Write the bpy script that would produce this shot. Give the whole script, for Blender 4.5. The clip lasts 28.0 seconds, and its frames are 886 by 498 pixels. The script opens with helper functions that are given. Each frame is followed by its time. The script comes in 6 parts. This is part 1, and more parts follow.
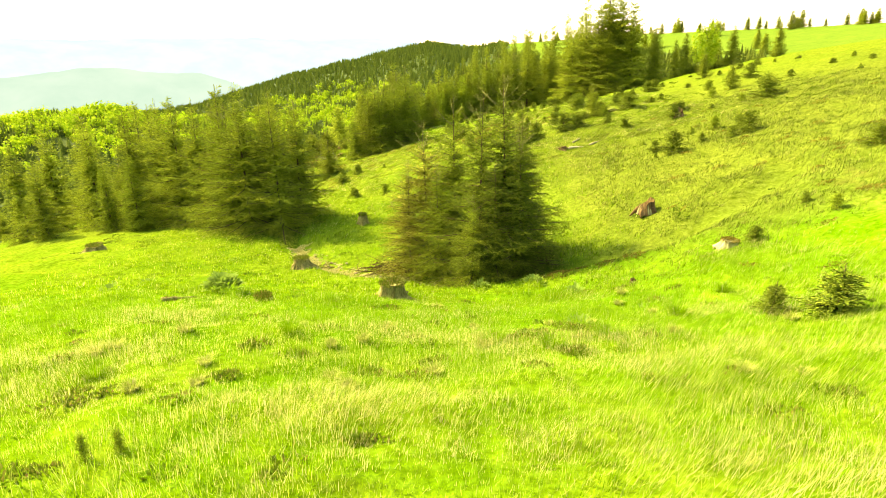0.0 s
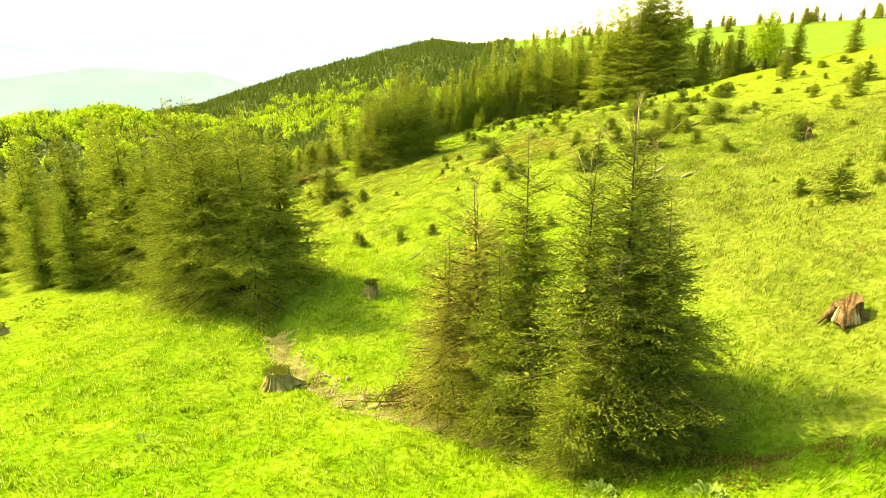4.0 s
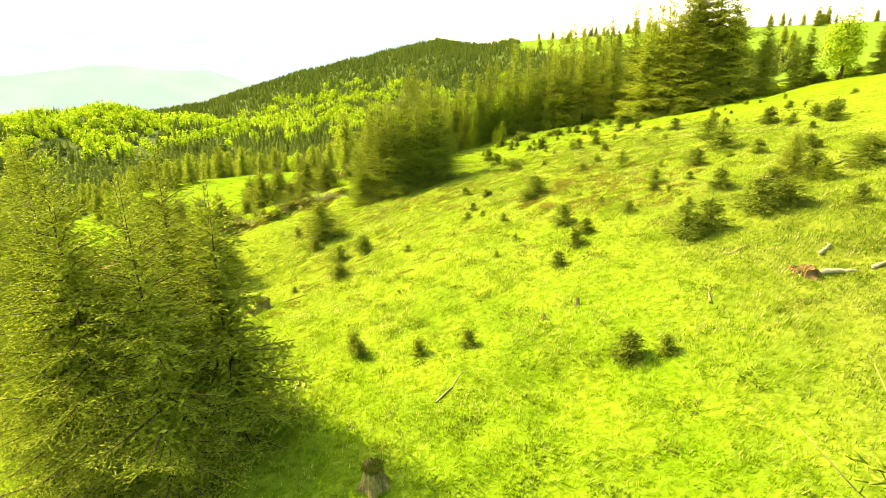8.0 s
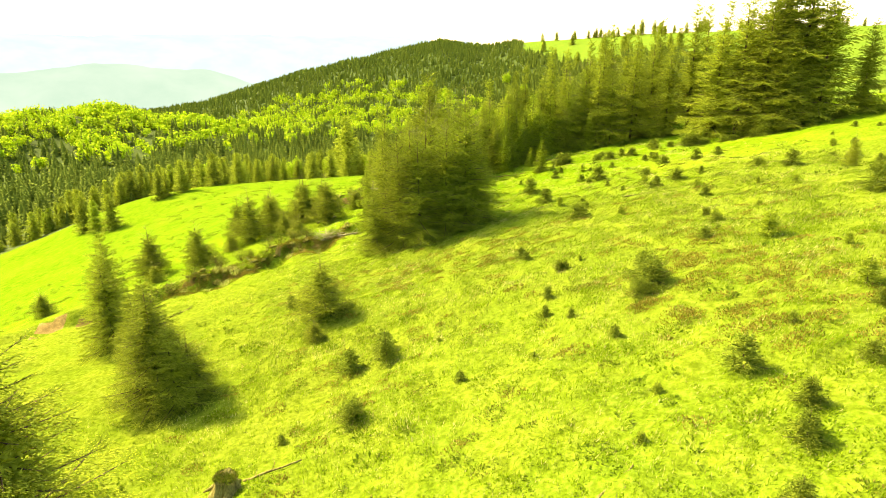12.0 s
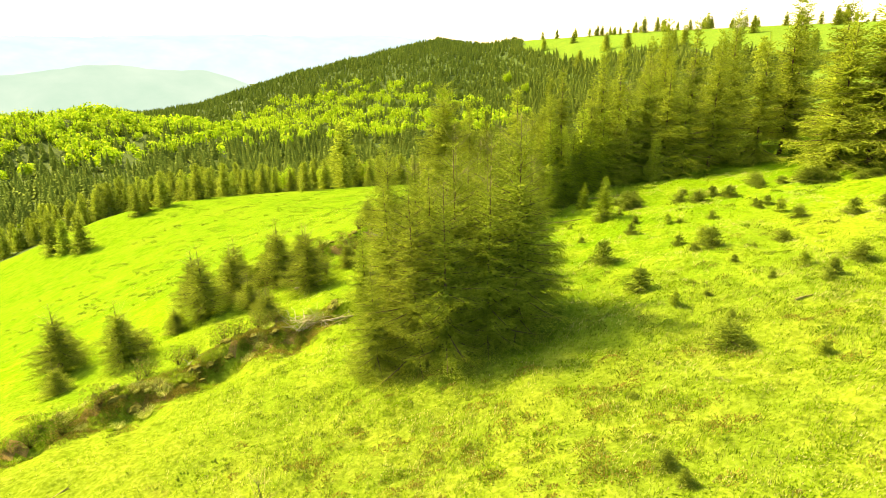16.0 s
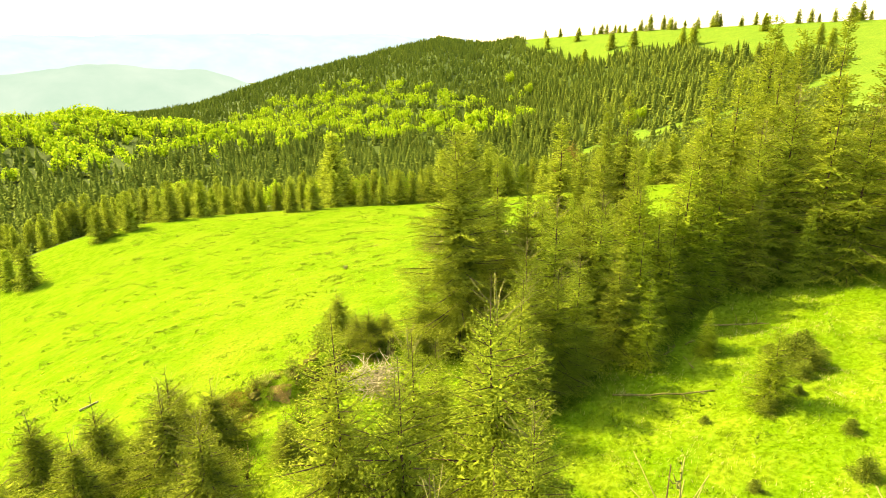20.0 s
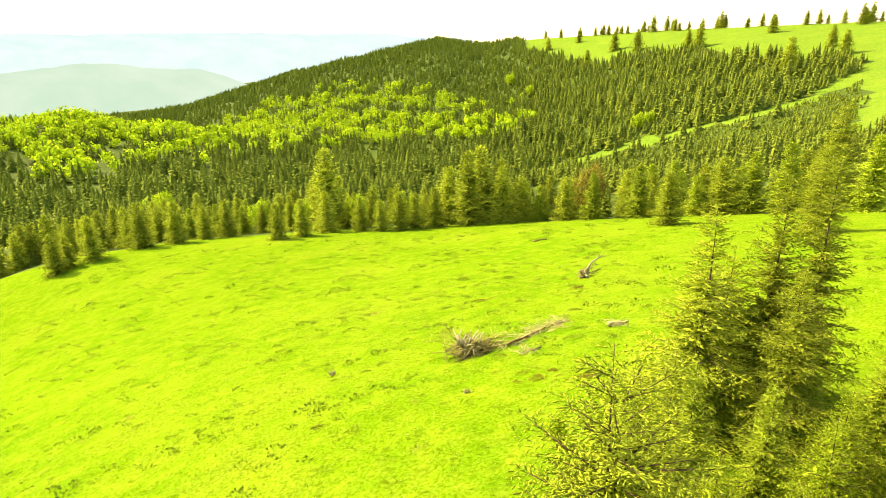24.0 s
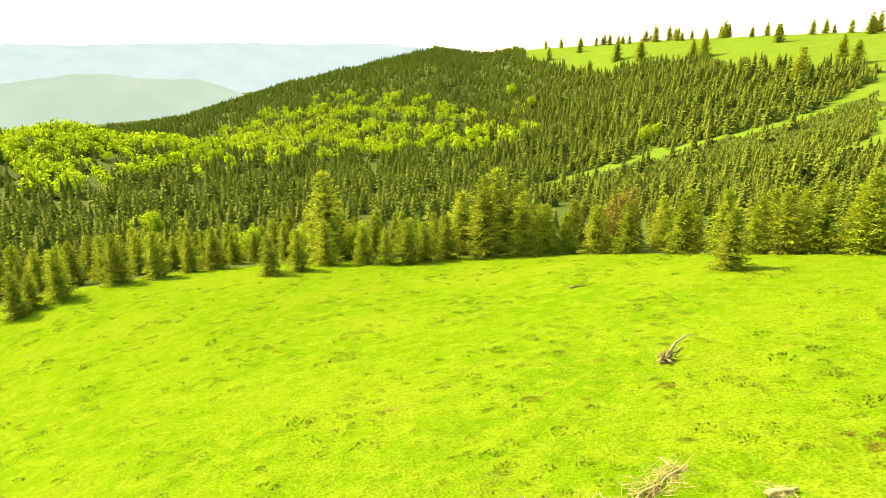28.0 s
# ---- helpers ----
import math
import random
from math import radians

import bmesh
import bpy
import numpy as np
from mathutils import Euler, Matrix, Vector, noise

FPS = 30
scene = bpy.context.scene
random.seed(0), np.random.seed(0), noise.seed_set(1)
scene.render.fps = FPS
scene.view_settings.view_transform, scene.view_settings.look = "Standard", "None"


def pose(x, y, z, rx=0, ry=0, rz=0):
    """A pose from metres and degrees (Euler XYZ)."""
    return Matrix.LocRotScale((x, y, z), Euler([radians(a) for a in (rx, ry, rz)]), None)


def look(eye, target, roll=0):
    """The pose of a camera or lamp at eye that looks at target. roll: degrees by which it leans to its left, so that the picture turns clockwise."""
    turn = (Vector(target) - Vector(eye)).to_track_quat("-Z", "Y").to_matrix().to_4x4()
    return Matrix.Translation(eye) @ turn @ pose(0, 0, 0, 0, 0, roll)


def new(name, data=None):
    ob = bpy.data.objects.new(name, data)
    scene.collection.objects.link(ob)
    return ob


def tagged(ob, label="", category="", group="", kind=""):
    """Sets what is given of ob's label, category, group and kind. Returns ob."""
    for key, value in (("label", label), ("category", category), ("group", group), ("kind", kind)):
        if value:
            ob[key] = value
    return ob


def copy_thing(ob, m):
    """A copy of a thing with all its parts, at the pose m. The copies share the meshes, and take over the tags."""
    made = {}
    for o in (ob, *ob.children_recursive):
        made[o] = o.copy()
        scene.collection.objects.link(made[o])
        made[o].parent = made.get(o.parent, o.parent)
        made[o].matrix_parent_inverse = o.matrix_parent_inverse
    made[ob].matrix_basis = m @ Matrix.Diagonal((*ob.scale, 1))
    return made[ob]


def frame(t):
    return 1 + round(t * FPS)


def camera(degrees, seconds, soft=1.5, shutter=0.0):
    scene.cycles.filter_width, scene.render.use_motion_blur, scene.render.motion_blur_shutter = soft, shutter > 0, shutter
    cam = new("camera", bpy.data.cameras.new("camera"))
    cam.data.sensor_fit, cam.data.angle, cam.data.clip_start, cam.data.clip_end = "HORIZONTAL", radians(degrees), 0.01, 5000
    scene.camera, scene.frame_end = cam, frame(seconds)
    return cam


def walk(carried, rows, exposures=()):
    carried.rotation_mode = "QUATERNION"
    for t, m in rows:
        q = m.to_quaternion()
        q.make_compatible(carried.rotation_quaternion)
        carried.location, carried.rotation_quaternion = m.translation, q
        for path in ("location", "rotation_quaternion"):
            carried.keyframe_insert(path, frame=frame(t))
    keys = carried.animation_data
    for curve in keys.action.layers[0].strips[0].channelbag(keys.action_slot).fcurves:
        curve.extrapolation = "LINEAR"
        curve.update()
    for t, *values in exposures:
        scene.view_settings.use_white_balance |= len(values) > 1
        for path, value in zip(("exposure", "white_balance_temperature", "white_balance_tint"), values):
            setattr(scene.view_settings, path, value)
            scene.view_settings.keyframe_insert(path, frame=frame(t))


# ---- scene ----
cam = camera(73.4, 28.0, 0.8)
PATH = [
    (0, (0.386, 0.101, 1.697), (0.363, 2.0, 1.072), -1.3),
    (0.5, (0.296, 0.843, 1.684), (0.272, 2.742, 1.058), -1.3),
    (1, (0.179, 1.639, 1.692), (0.152, 3.538, 1.064), -1.4),
    (1.5, (0.062, 2.454, 1.686), (0.033, 4.353, 1.058), -1.5),
    (2, (-0.086, 3.303, 1.699), (-0.116, 5.202, 1.07), -1.5),
    (2.5, (-0.238, 4.177, 1.703), (-0.269, 6.075, 1.074), -1.4),
    (3, (-0.388, 5.087, 1.717), (-0.421, 6.984, 1.087), -1.4),
    (3.5, (-0.51, 6.005, 1.743), (-0.547, 7.902, 1.111), -1.6),
    (5.5, (-0.867, 9.766, 1.814), (-0.914, 11.663, 1.182), -1.6),
    (6, (-0.977, 10.486, 1.873), (-1.023, 12.383, 1.241), -1.5),
    (6.5, (-1.093, 11.326, 1.914), (-1.14, 13.223, 1.282), -1.5),
    (7, (-1.227, 12.184, 1.933), (-1.274, 14.081, 1.301), -1.3),
    (7.5, (-1.364, 13.066, 1.958), (-1.41, 14.963, 1.326), -1.3),
    (8, (-1.497, 13.939, 1.981), (-1.545, 15.836, 1.349), -1.3),
    (8.5, (-1.637, 14.801, 2.014), (-1.688, 16.697, 1.382), -1.3),
    (9, (-1.773, 15.679, 2.034), (-1.825, 17.576, 1.403), -1.3),
    (9.5, (-1.939, 16.546, 2.076), (-1.99, 18.444, 1.446), -1.2),
    (10, (-2.149, 17.467, 2.092), (-2.198, 19.365, 1.463), -1.1),
    (10.5, (-2.378, 18.418, 2.126), (-2.426, 20.316, 1.496), -1.0),
    (11, (-2.641, 19.398, 2.178), (-2.688, 21.296, 1.548), -1.0),
    (11.5, (-2.89, 20.431, 2.214), (-2.938, 22.329, 1.584), -0.9),
    (12, (-3.146, 21.471, 2.253), (-3.193, 23.368, 1.622), -0.9),
    (12.5, (-3.348, 22.566, 2.276), (-3.397, 24.464, 1.645), -0.9),
    (14.5, (-4.039, 27.414, 2.357), (-4.086, 29.311, 1.726), -1.2),
    (15, (-4.168, 28.715, 2.375), (-4.214, 30.612, 1.744), -1.3),
    (15.5, (-4.293, 30.051, 2.379), (-4.338, 31.947, 1.746), -1.3),
    (16, (-4.415, 31.422, 2.41), (-4.459, 33.318, 1.776), -1.3),
    (16.5, (-4.517, 32.897, 2.41), (-4.561, 34.793, 1.776), -1.3),
    (17, (-4.574, 34.422, 2.426), (-4.62, 36.318, 1.791), -1.3),
    (17.5, (-4.645, 35.973, 2.5), (-4.692, 37.869, 1.865), -1.4),
    (18, (-4.709, 37.558, 2.616), (-4.757, 39.454, 1.981), -1.4),
    (18.5, (-4.761, 39.158, 2.751), (-4.809, 41.054, 2.114), -1.4),
    (19, (-4.822, 40.729, 2.882), (-4.87, 42.624, 2.244), -1.4),
    (19.5, (-4.87, 42.363, 2.962), (-4.919, 44.258, 2.323), -1.5),
    (20, (-4.944, 44.029, 3.036), (-4.991, 45.924, 2.397), -1.4),
    (20.5, (-5.103, 45.742, 3.055), (-5.148, 47.637, 2.415), -1.3),
    (21, (-5.124, 47.099, 3.313), (-5.168, 48.993, 2.671), -1.4),
    (21.5, (-5.26, 48.591, 3.353), (-5.305, 50.485, 2.712), -1.5),
    (22, (-5.397, 50.141, 3.643), (-5.44, 52.034, 3.001), -1.4),
    (22.5, (-5.474, 51.548, 3.627), (-5.516, 53.442, 2.985), -1.4),
    (24.5, (-6.904, 57.387, 3.727), (-6.939, 59.282, 3.089), -1.2),
    (25, (-7.236, 58.883, 3.731), (-7.27, 60.78, 3.095), -1.3),
    (25.5, (-7.561, 60.226, 3.783), (-7.596, 62.124, 3.152), -1.3),
    (26, (-7.922, 61.471, 3.887), (-7.957, 63.37, 3.259), -1.2),
    (26.5, (-8.232, 62.564, 3.94), (-8.267, 64.464, 3.316), -1.2),
    (27, (-8.387, 63.551, 3.954), (-8.423, 65.452, 3.333), -1.3),
    (27.5, (-8.449, 64.499, 3.946), (-8.484, 66.402, 3.33), -1.3),
    (28, (-8.496, 65.391, 3.979), (-8.524, 67.295, 3.368), -1.3),
]
walk(cam, [(t, look(eye, target, roll)) for t, eye, target, roll in PATH], [(0, 2.89, 9400, 22), (6, 3.0, 9400, 22), (14, 2.86, 9400, 22), (22, 2.82, 9400, 22), (28, 2.58, 9400, 22)])

# --- light: high sun from the left and ahead, clear hazy sky ---
SUN_WAY = Vector((-0.87, 0.49, 0.93)).normalized()
world = bpy.data.worlds.new("sky")
scene.world = world
world.use_nodes = True
wn, wl = world.node_tree.nodes, world.node_tree.links
sky = wn.new("ShaderNodeTexSky")
sky.sky_type, sky.sun_disc = "NISHITA", False
sky.sun_elevation, sky.sun_rotation = math.asin(SUN_WAY.z), math.atan2(SUN_WAY.x, SUN_WAY.y)
sky.dust_density, sky.air_density, sky.ozone_density = 2.0, 1.0, 1.0
wl.new(sky.outputs[0], wn["Background"].inputs[0])
wn["Background"].inputs[1].default_value = 0.15
lamp = bpy.data.lights.new("sun", "SUN")
lamp.energy, lamp.angle, lamp.color = 2.75, radians(0.6), (1.0, 0.95, 0.82)
sun = new("sun", lamp)
sun.matrix_world = look(SUN_WAY * 100, (0, 0, 0))


# --- mesh helpers ---
def solid(name, V, F, material, smooth=False, mats=None):
    """A mesh from vertex rows and rows of triangle or quad corners."""
    V, F = np.asarray(V, np.float32), np.asarray(F, np.int32)
    me = bpy.data.meshes.new(name)
    n, k = F.shape
    me.vertices.add(len(V))
    me.vertices.foreach_set("co", V.ravel())
    me.loops.add(n * k)
    me.loops.foreach_set("vertex_index", F.ravel())
    me.polygons.add(n)
    me.polygons.foreach_set("loop_start", np.arange(n, dtype=np.int32) * k)
    for m in material if isinstance(material, (list, tuple)) else [material]:
        me.materials.append(m)
    if mats is not None:
        me.polygons.foreach_set("material_index", np.asarray(mats, np.int32))
    me.polygons.foreach_set("use_smooth", np.full(n, smooth))
    me.update(calc_edges=True)
    return me


def part(name, data, parent, label=""):
    ob = new(name, data)
    ob.parent = parent
    if label:
        tagged(ob, label)
    return ob


def thing(name, label, category, group=""):
    return tagged(new(name), label, category, group)


def stick(points, radii, sides=6):
    """A tapered round limb through the points: vertices and triangles."""
    P, R = np.asarray(points, float), np.asarray(radii, float)
    T = np.gradient(P, axis=0)
    T /= np.linalg.norm(T, axis=1, keepdims=True) + 1e-9
    up = np.where(np.abs(T[:, 2:3]) > 0.9, [[1.0, 0, 0]], [[0, 0, 1.0]])
    A = np.cross(T, up)
    A /= np.linalg.norm(A, axis=1, keepdims=True) + 1e-9
    B = np.cross(T, A)
    ang = np.arange(sides) * 2 * np.pi / sides
    V = (P[:, None] + R[:, None, None] * (np.cos(ang)[None, :, None] * A[:, None] + np.sin(ang)[None, :, None] * B[:, None])).reshape(-1, 3)
    n = len(P)
    i, j = np.meshgrid(np.arange(n - 1), np.arange(sides), indexing="ij")
    a, b = (i * sides + j).ravel(), (i * sides + (j + 1) % sides).ravel()
    F = np.concatenate([np.stack([a, b, b + sides], 1), np.stack([a, b + sides, a + sides], 1)])
    V = np.vstack([V, P[:1], P[-1:]])
    k = np.arange(sides)
    F = np.vstack([F, np.stack([(k + 1) % sides, k, np.full(sides, n * sides)], 1),
                   np.stack([(n - 1) * sides + k, (n - 1) * sides + (k + 1) % sides, np.full(sides, n * sides + 1)], 1)])
    return V, F


def joined(pieces):
    Vs, Fs, n = [], [], 0
    for V, F in pieces:
        Vs.append(V)
        Fs.append(np.asarray(F) + n)
        n += len(V)
    return np.concatenate(Vs), np.concatenate(Fs)


def sprigs(base, way, length, width, rng, form="flat"):
    """Needle sprigs, one for each row: a creased diamond (flat), two crossed ones (cross) or a blunt finger-like shoot (finger)."""
    base, way = np.asarray(base), np.asarray(way)
    n = len(base)
    way = way / (np.linalg.norm(way, axis=1, keepdims=True) + 1e-9)
    side = np.cross(way, rng.normal(size=(n, 3)) * 1.3 + [0, 0, 1.0])
    side /= np.linalg.norm(side, axis=1, keepdims=True) + 1e-9
    fold = np.cross(side, way)
    L, W = np.broadcast_to(length, n)[:, None], np.broadcast_to(width, n)[:, None]
    if form == "finger":
        ring = [base + way * L * 0.84 + (side * math.cos(a) + fold * math.sin(a)) * W for a in (0.5, 2.6, 4.7)]
        V = np.stack([base, *ring, base + way * L], 1).reshape(-1, 3)
        k = np.arange(n)[:, None] * 5
        return V, np.concatenate([k + f for f in ([0, 1, 2], [0, 2, 3], [0, 3, 1], [4, 2, 1], [4, 3, 2], [4, 1, 3])])
    mid = base + way * L * 0.5
    V = np.stack([base, mid + side * W - fold * W * 0.45, base + way * L, mid - side * W - fold * W * 0.45], 1).reshape(-1, 3)
    if form == "cross":
        mid = base + way * L * 0.42
        V = np.concatenate([V, np.stack([base + way * L * 0.04, mid + fold * W * 0.9, base + way * L * 0.96, mid - fold * W * 0.9], 1).reshape(-1, 3)])
        n *= 2
    k = np.arange(n)[:, None] * 4
    F = np.concatenate([k + [0, 1, 2], k + [0, 2, 3]])
    return V, F


# --- materials ---
def shader(name):
    m = bpy.data.materials.new(name)
    m.use_nodes = True
    m.node_tree.nodes.clear()
    nt = m.node_tree

    def node(kind, **given):
        nd = nt.nodes.new(kind)
        for key, v in given.items():
            nd.inputs[int(key[1:]) if key[0] == "i" and key[1:].isdigit() else key.replace("_", " ")].default_value = v
        return nd

    def link(a, b):
        nt.links.new(a, b)

    out = nt.nodes.new("ShaderNodeOutputMaterial")
    return m, node, link, out


def ramp(node, link, fac, stops):
    r = node("ShaderNodeValToRGB")
    e = r.color_ramp.elements
    while len(e) < len(stops):
        e.new(0.5)
    for el, (p, c) in zip(e, stops):
        el.position, el.color = p, (*c, 1)
    link(fac, r.inputs[0])
    return r.outputs[0]


def mixed(node, link, fac, a, b, how="MIX"):
    m = node("ShaderNodeMix")
    m.data_type, m.blend_type = "RGBA", how
    for v, k in ((fac, 0), (a, 6), (b, 7)):
        if hasattr(v, "links") or hasattr(v, "is_linked"):
            link(v, m.inputs[k])
        else:
            m.inputs[k].default_value = v if k == 0 else (*v, 1)
    return m.outputs[2]


def foliage(name, stops, through_light=0.42, vary=0.2):
    """Leaves and needles: each sprig takes its own tone, each tree its own depth."""
    m, node, link, out = shader(name)
    geo, info = node("ShaderNodeNewGeometry"), node("ShaderNodeObjectInfo")
    col = ramp(node, link, geo.outputs["Random Per Island"], stops)
    mul = node("ShaderNodeMapRange", i3=1 - vary, i4=1 + vary)
    link(info.outputs["Random"], mul.inputs[0])
    hsv = node("ShaderNodeHueSaturation")
    link(col, hsv.inputs["Color"])
    link(mul.outputs[0], hsv.inputs["Value"])
    d, t, mx = node("ShaderNodeBsdfDiffuse"), node("ShaderNodeBsdfTranslucent"), node("ShaderNodeMixShader", i0=through_light)
    link(hsv.outputs[0], d.inputs[0])
    link(hsv.outputs[0], t.inputs[0])
    link(d.outputs[0], mx.inputs[1])
    link(t.outputs[0], mx.inputs[2])
    g, fin = node("ShaderNodeBsdfGlossy", Roughness=0.55, Color=(0.55, 0.8, 0.25, 1)), node("ShaderNodeMixShader", i0=0.008)
    link(mx.outputs[0], fin.inputs[1])
    link(g.outputs[0], fin.inputs[2])
    link(fin.outputs[0], out.inputs[0])
    return m


def rough(name, stops, scale=8.0, stretch=(1, 1, 1), bump=0.3, roughness=0.9):
    """Bark, dead wood, earth and stone: noise at two scales, relief from the finer."""
    m, node, link, out = shader(name)
    co, mp = node("ShaderNodeTexCoord"), node("ShaderNodeMapping", Scale=stretch)
    link(co.outputs["Object"], mp.inputs[0])
    n1, n2 = node("ShaderNodeTexNoise", Scale=scale, Detail=6.0), node("ShaderNodeTexNoise", Scale=scale * 6, Detail=4.0)
    link(mp.outputs[0], n1.inputs[0])
    link(mp.outputs[0], n2.inputs[0])
    mx = node("ShaderNodeMath", i1=0.6)
    mx.operation = "MULTIPLY"
    link(n2.outputs[0], mx.inputs[0])
    ad = node("ShaderNodeMath", i2=0.4)
    ad.operation = "MULTIPLY_ADD"
    link(n1.outputs[0], ad.inputs[0])
    ad.inputs[1].default_value = 0.75
    su = node("ShaderNodeMath")
    su.operation = "ADD"
    link(mx.outputs[0], su.inputs[0])
    link(ad.outputs[0], su.inputs[1])
    fit_range = node("ShaderNodeMapRange", i1=0.7, i2=1.45)
    link(su.outputs[0], fit_range.inputs[0])
    b = node("ShaderNodeBsdfPrincipled", Roughness=roughness, Specular_IOR_Level=0.04)
    link(ramp(node, link, fit_range.outputs[0], stops), b.inputs["Base Color"])
    bp = node("ShaderNodeBump", Strength=bump, Distance=0.02)
    link(n2.outputs[0], bp.inputs["Height"])
    link(bp.outputs[0], b.inputs["Normal"])
    link(b.outputs[0], out.inputs[0])
    return m


needles = foliage("spruce_needles", [(0.0, (0.112, 0.155, 0.013)), (0.5, (0.17, 0.228, 0.018)), (1.0, (0.245, 0.31, 0.026))], 0.36)
needles_near = foliage("lush_needles", [(0.0, (0.072, 0.116, 0.01)), (0.5, (0.112, 0.167, 0.014)), (1.0, (0.18, 0.24, 0.022))], 0.36)
needles_young = foliage("young_needles", [(0.0, (0.115, 0.175, 0.012)), (0.5, (0.168, 0.245, 0.018)), (1.0, (0.245, 0.33, 0.026))], 0.38)
needles_fresh = foliage("fresh_needles", [(0.0, (0.13, 0.21, 0.012)), (0.5, (0.2, 0.3, 0.018)), (1.0, (0.29, 0.4, 0.028))], 0.48)
needles_dry = foliage("dry_needles", [(0.0, (0.13, 0.155, 0.016)), (0.5, (0.205, 0.22, 0.024)), (1.0, (0.29, 0.295, 0.045))], 0.5)
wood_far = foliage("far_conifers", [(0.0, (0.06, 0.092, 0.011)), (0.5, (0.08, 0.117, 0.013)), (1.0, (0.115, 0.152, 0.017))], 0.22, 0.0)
broadleaf = foliage("beech_leaves", [(0.0, (0.13, 0.25, 0.01)), (0.5, (0.2, 0.33, 0.014)), (1.0, (0.3, 0.4, 0.025))], 0.45, 0.12)
grass_mat = foliage("grass_blades", [(0.0, (0.068, 0.15, 0.004)), (0.35, (0.1, 0.2, 0.006)), (0.7, (0.135, 0.24, 0.009)), (0.9, (0.2, 0.285, 0.03)), (1.0, (0.34, 0.36, 0.11))], 0.5, 0.0)
slope_grass = foliage("slope_grass", [(0.0, (0.075, 0.145, 0.005)), (0.35, (0.1, 0.185, 0.007)), (0.7, (0.135, 0.22, 0.01)), (0.9, (0.2, 0.255, 0.03)), (1.0, (0.3, 0.31, 0.09))], 0.5, 0.0)
near_grass = foliage("lush_grass", [(0.0, (0.062, 0.155, 0.004)), (0.4, (0.086, 0.2, 0.006)), (0.75, (0.118, 0.238, 0.009)), (0.93, (0.19, 0.295, 0.03)), (1.0, (0.36, 0.39, 0.12))], 0.5, 0.0)
foot_grass = foliage("coarse_grass", [(0.0, (0.043, 0.074, 0.005)), (0.4, (0.064, 0.105, 0.008)), (0.75, (0.098, 0.137, 0.016)), (1.0, (0.21, 0.215, 0.06))], 0.45, 0.0)
pale_grass = foliage("pale_grass", [(0.0, (0.14, 0.22, 0.015)), (0.5, (0.24, 0.29, 0.045)), (1.0, (0.38, 0.38, 0.12))], 0.5, 0.15)
straw_mat = foliage("dry_grass", [(0.0, (0.2, 0.215, 0.035)), (0.5, (0.33, 0.335, 0.09)), (1.0, (0.47, 0.455, 0.18))], 0.45, 0.0)
brown_heath = foliage("brown_heath", [(0.0, (0.08, 0.085, 0.008)), (0.5, (0.14, 0.123, 0.016)), (1.0, (0.215, 0.168, 0.03))], 0.35, 0.1)
tussock_mat = foliage("tussock_grass", [(0.0, (0.05, 0.1, 0.006)), (0.6, (0.08, 0.14, 0.008)), (1.0, (0.125, 0.155, 0.02))], 0.4, 0.1)
herb_mat = foliage("herb_leaves", [(0.0, (0.07, 0.14, 0.012)), (0.6, (0.12, 0.205, 0.028)), (1.0, (0.2, 0.29, 0.07))], 0.35, 0.1)
shrub_mat = foliage("bilberry_leaves", [(0.0, (0.05, 0.085, 0.006)), (0.6, (0.085, 0.125, 0.01)), (0.88, (0.13, 0.125, 0.02)), (1.0, (0.17, 0.125, 0.03))], 0.35, 0.1)
bark = rough("spruce_bark", [(0.0, (0.021, 0.014, 0.0063)), (0.5, (0.063, 0.042, 0.0184)), (1.0, (0.119, 0.091, 0.0446))], 10, (1, 1, 0.25), 0.6)
shoot_mat = rough("green_shoots", [(0.0, (0.09, 0.10, 0.02)), (1.0, (0.2, 0.2, 0.05))], 20)
straw_wood = rough("shredded_wood", [(0.0, (0.12, 0.108, 0.03)), (0.5, (0.25, 0.24, 0.085)), (1.0, (0.4, 0.39, 0.18))], 12)
bleached = rough("bleached_wood", [(0.0, (0.06, 0.055, 0.022)), (0.5, (0.2, 0.19, 0.09)), (1.0, (0.42, 0.41, 0.24))], 12)
twig_mat = rough("green_twigs", [(0.0, (0.035, 0.028, 0.0063)), (1.0, (0.112, 0.084, 0.021))], 20)
grey_wood = rough("weathered_wood", [(0.0, (0.024, 0.022, 0.005)), (0.4, (0.098, 0.092, 0.022)), (0.7, (0.195, 0.19, 0.05)), (1.0, (0.4, 0.4, 0.145))], 9, (1, 1, 0.2), 1.0)
red_wood = rough("rotten_wood", [(0.0, (0.015, 0.01, 0.003)), (0.4, (0.065, 0.043, 0.014)), (0.7, (0.14, 0.095, 0.03)), (1.0, (0.32, 0.26, 0.11))], 9, (1, 1, 0.2), 1.0)
cut_wood = rough("cut_wood", [(0.0, (0.042, 0.038, 0.009)), (0.5, (0.113, 0.108, 0.028)), (1.0, (0.215, 0.21, 0.06))], 14, (1, 1, 1), 0.6)
earth = rough("bare_earth", [(0.0, (0.04, 0.03, 0.006)), (0.5, (0.125, 0.092, 0.022)), (1.0, (0.23, 0.175, 0.05))], 5, (1, 1, 1), 0.8)
sod_mat = rough("turfy_sods", [(0.0, (0.027, 0.03, 0.004)), (0.5, (0.072, 0.074, 0.009)), (1.0, (0.125, 0.135, 0.02))], 4, (1, 1, 1), 0.8)
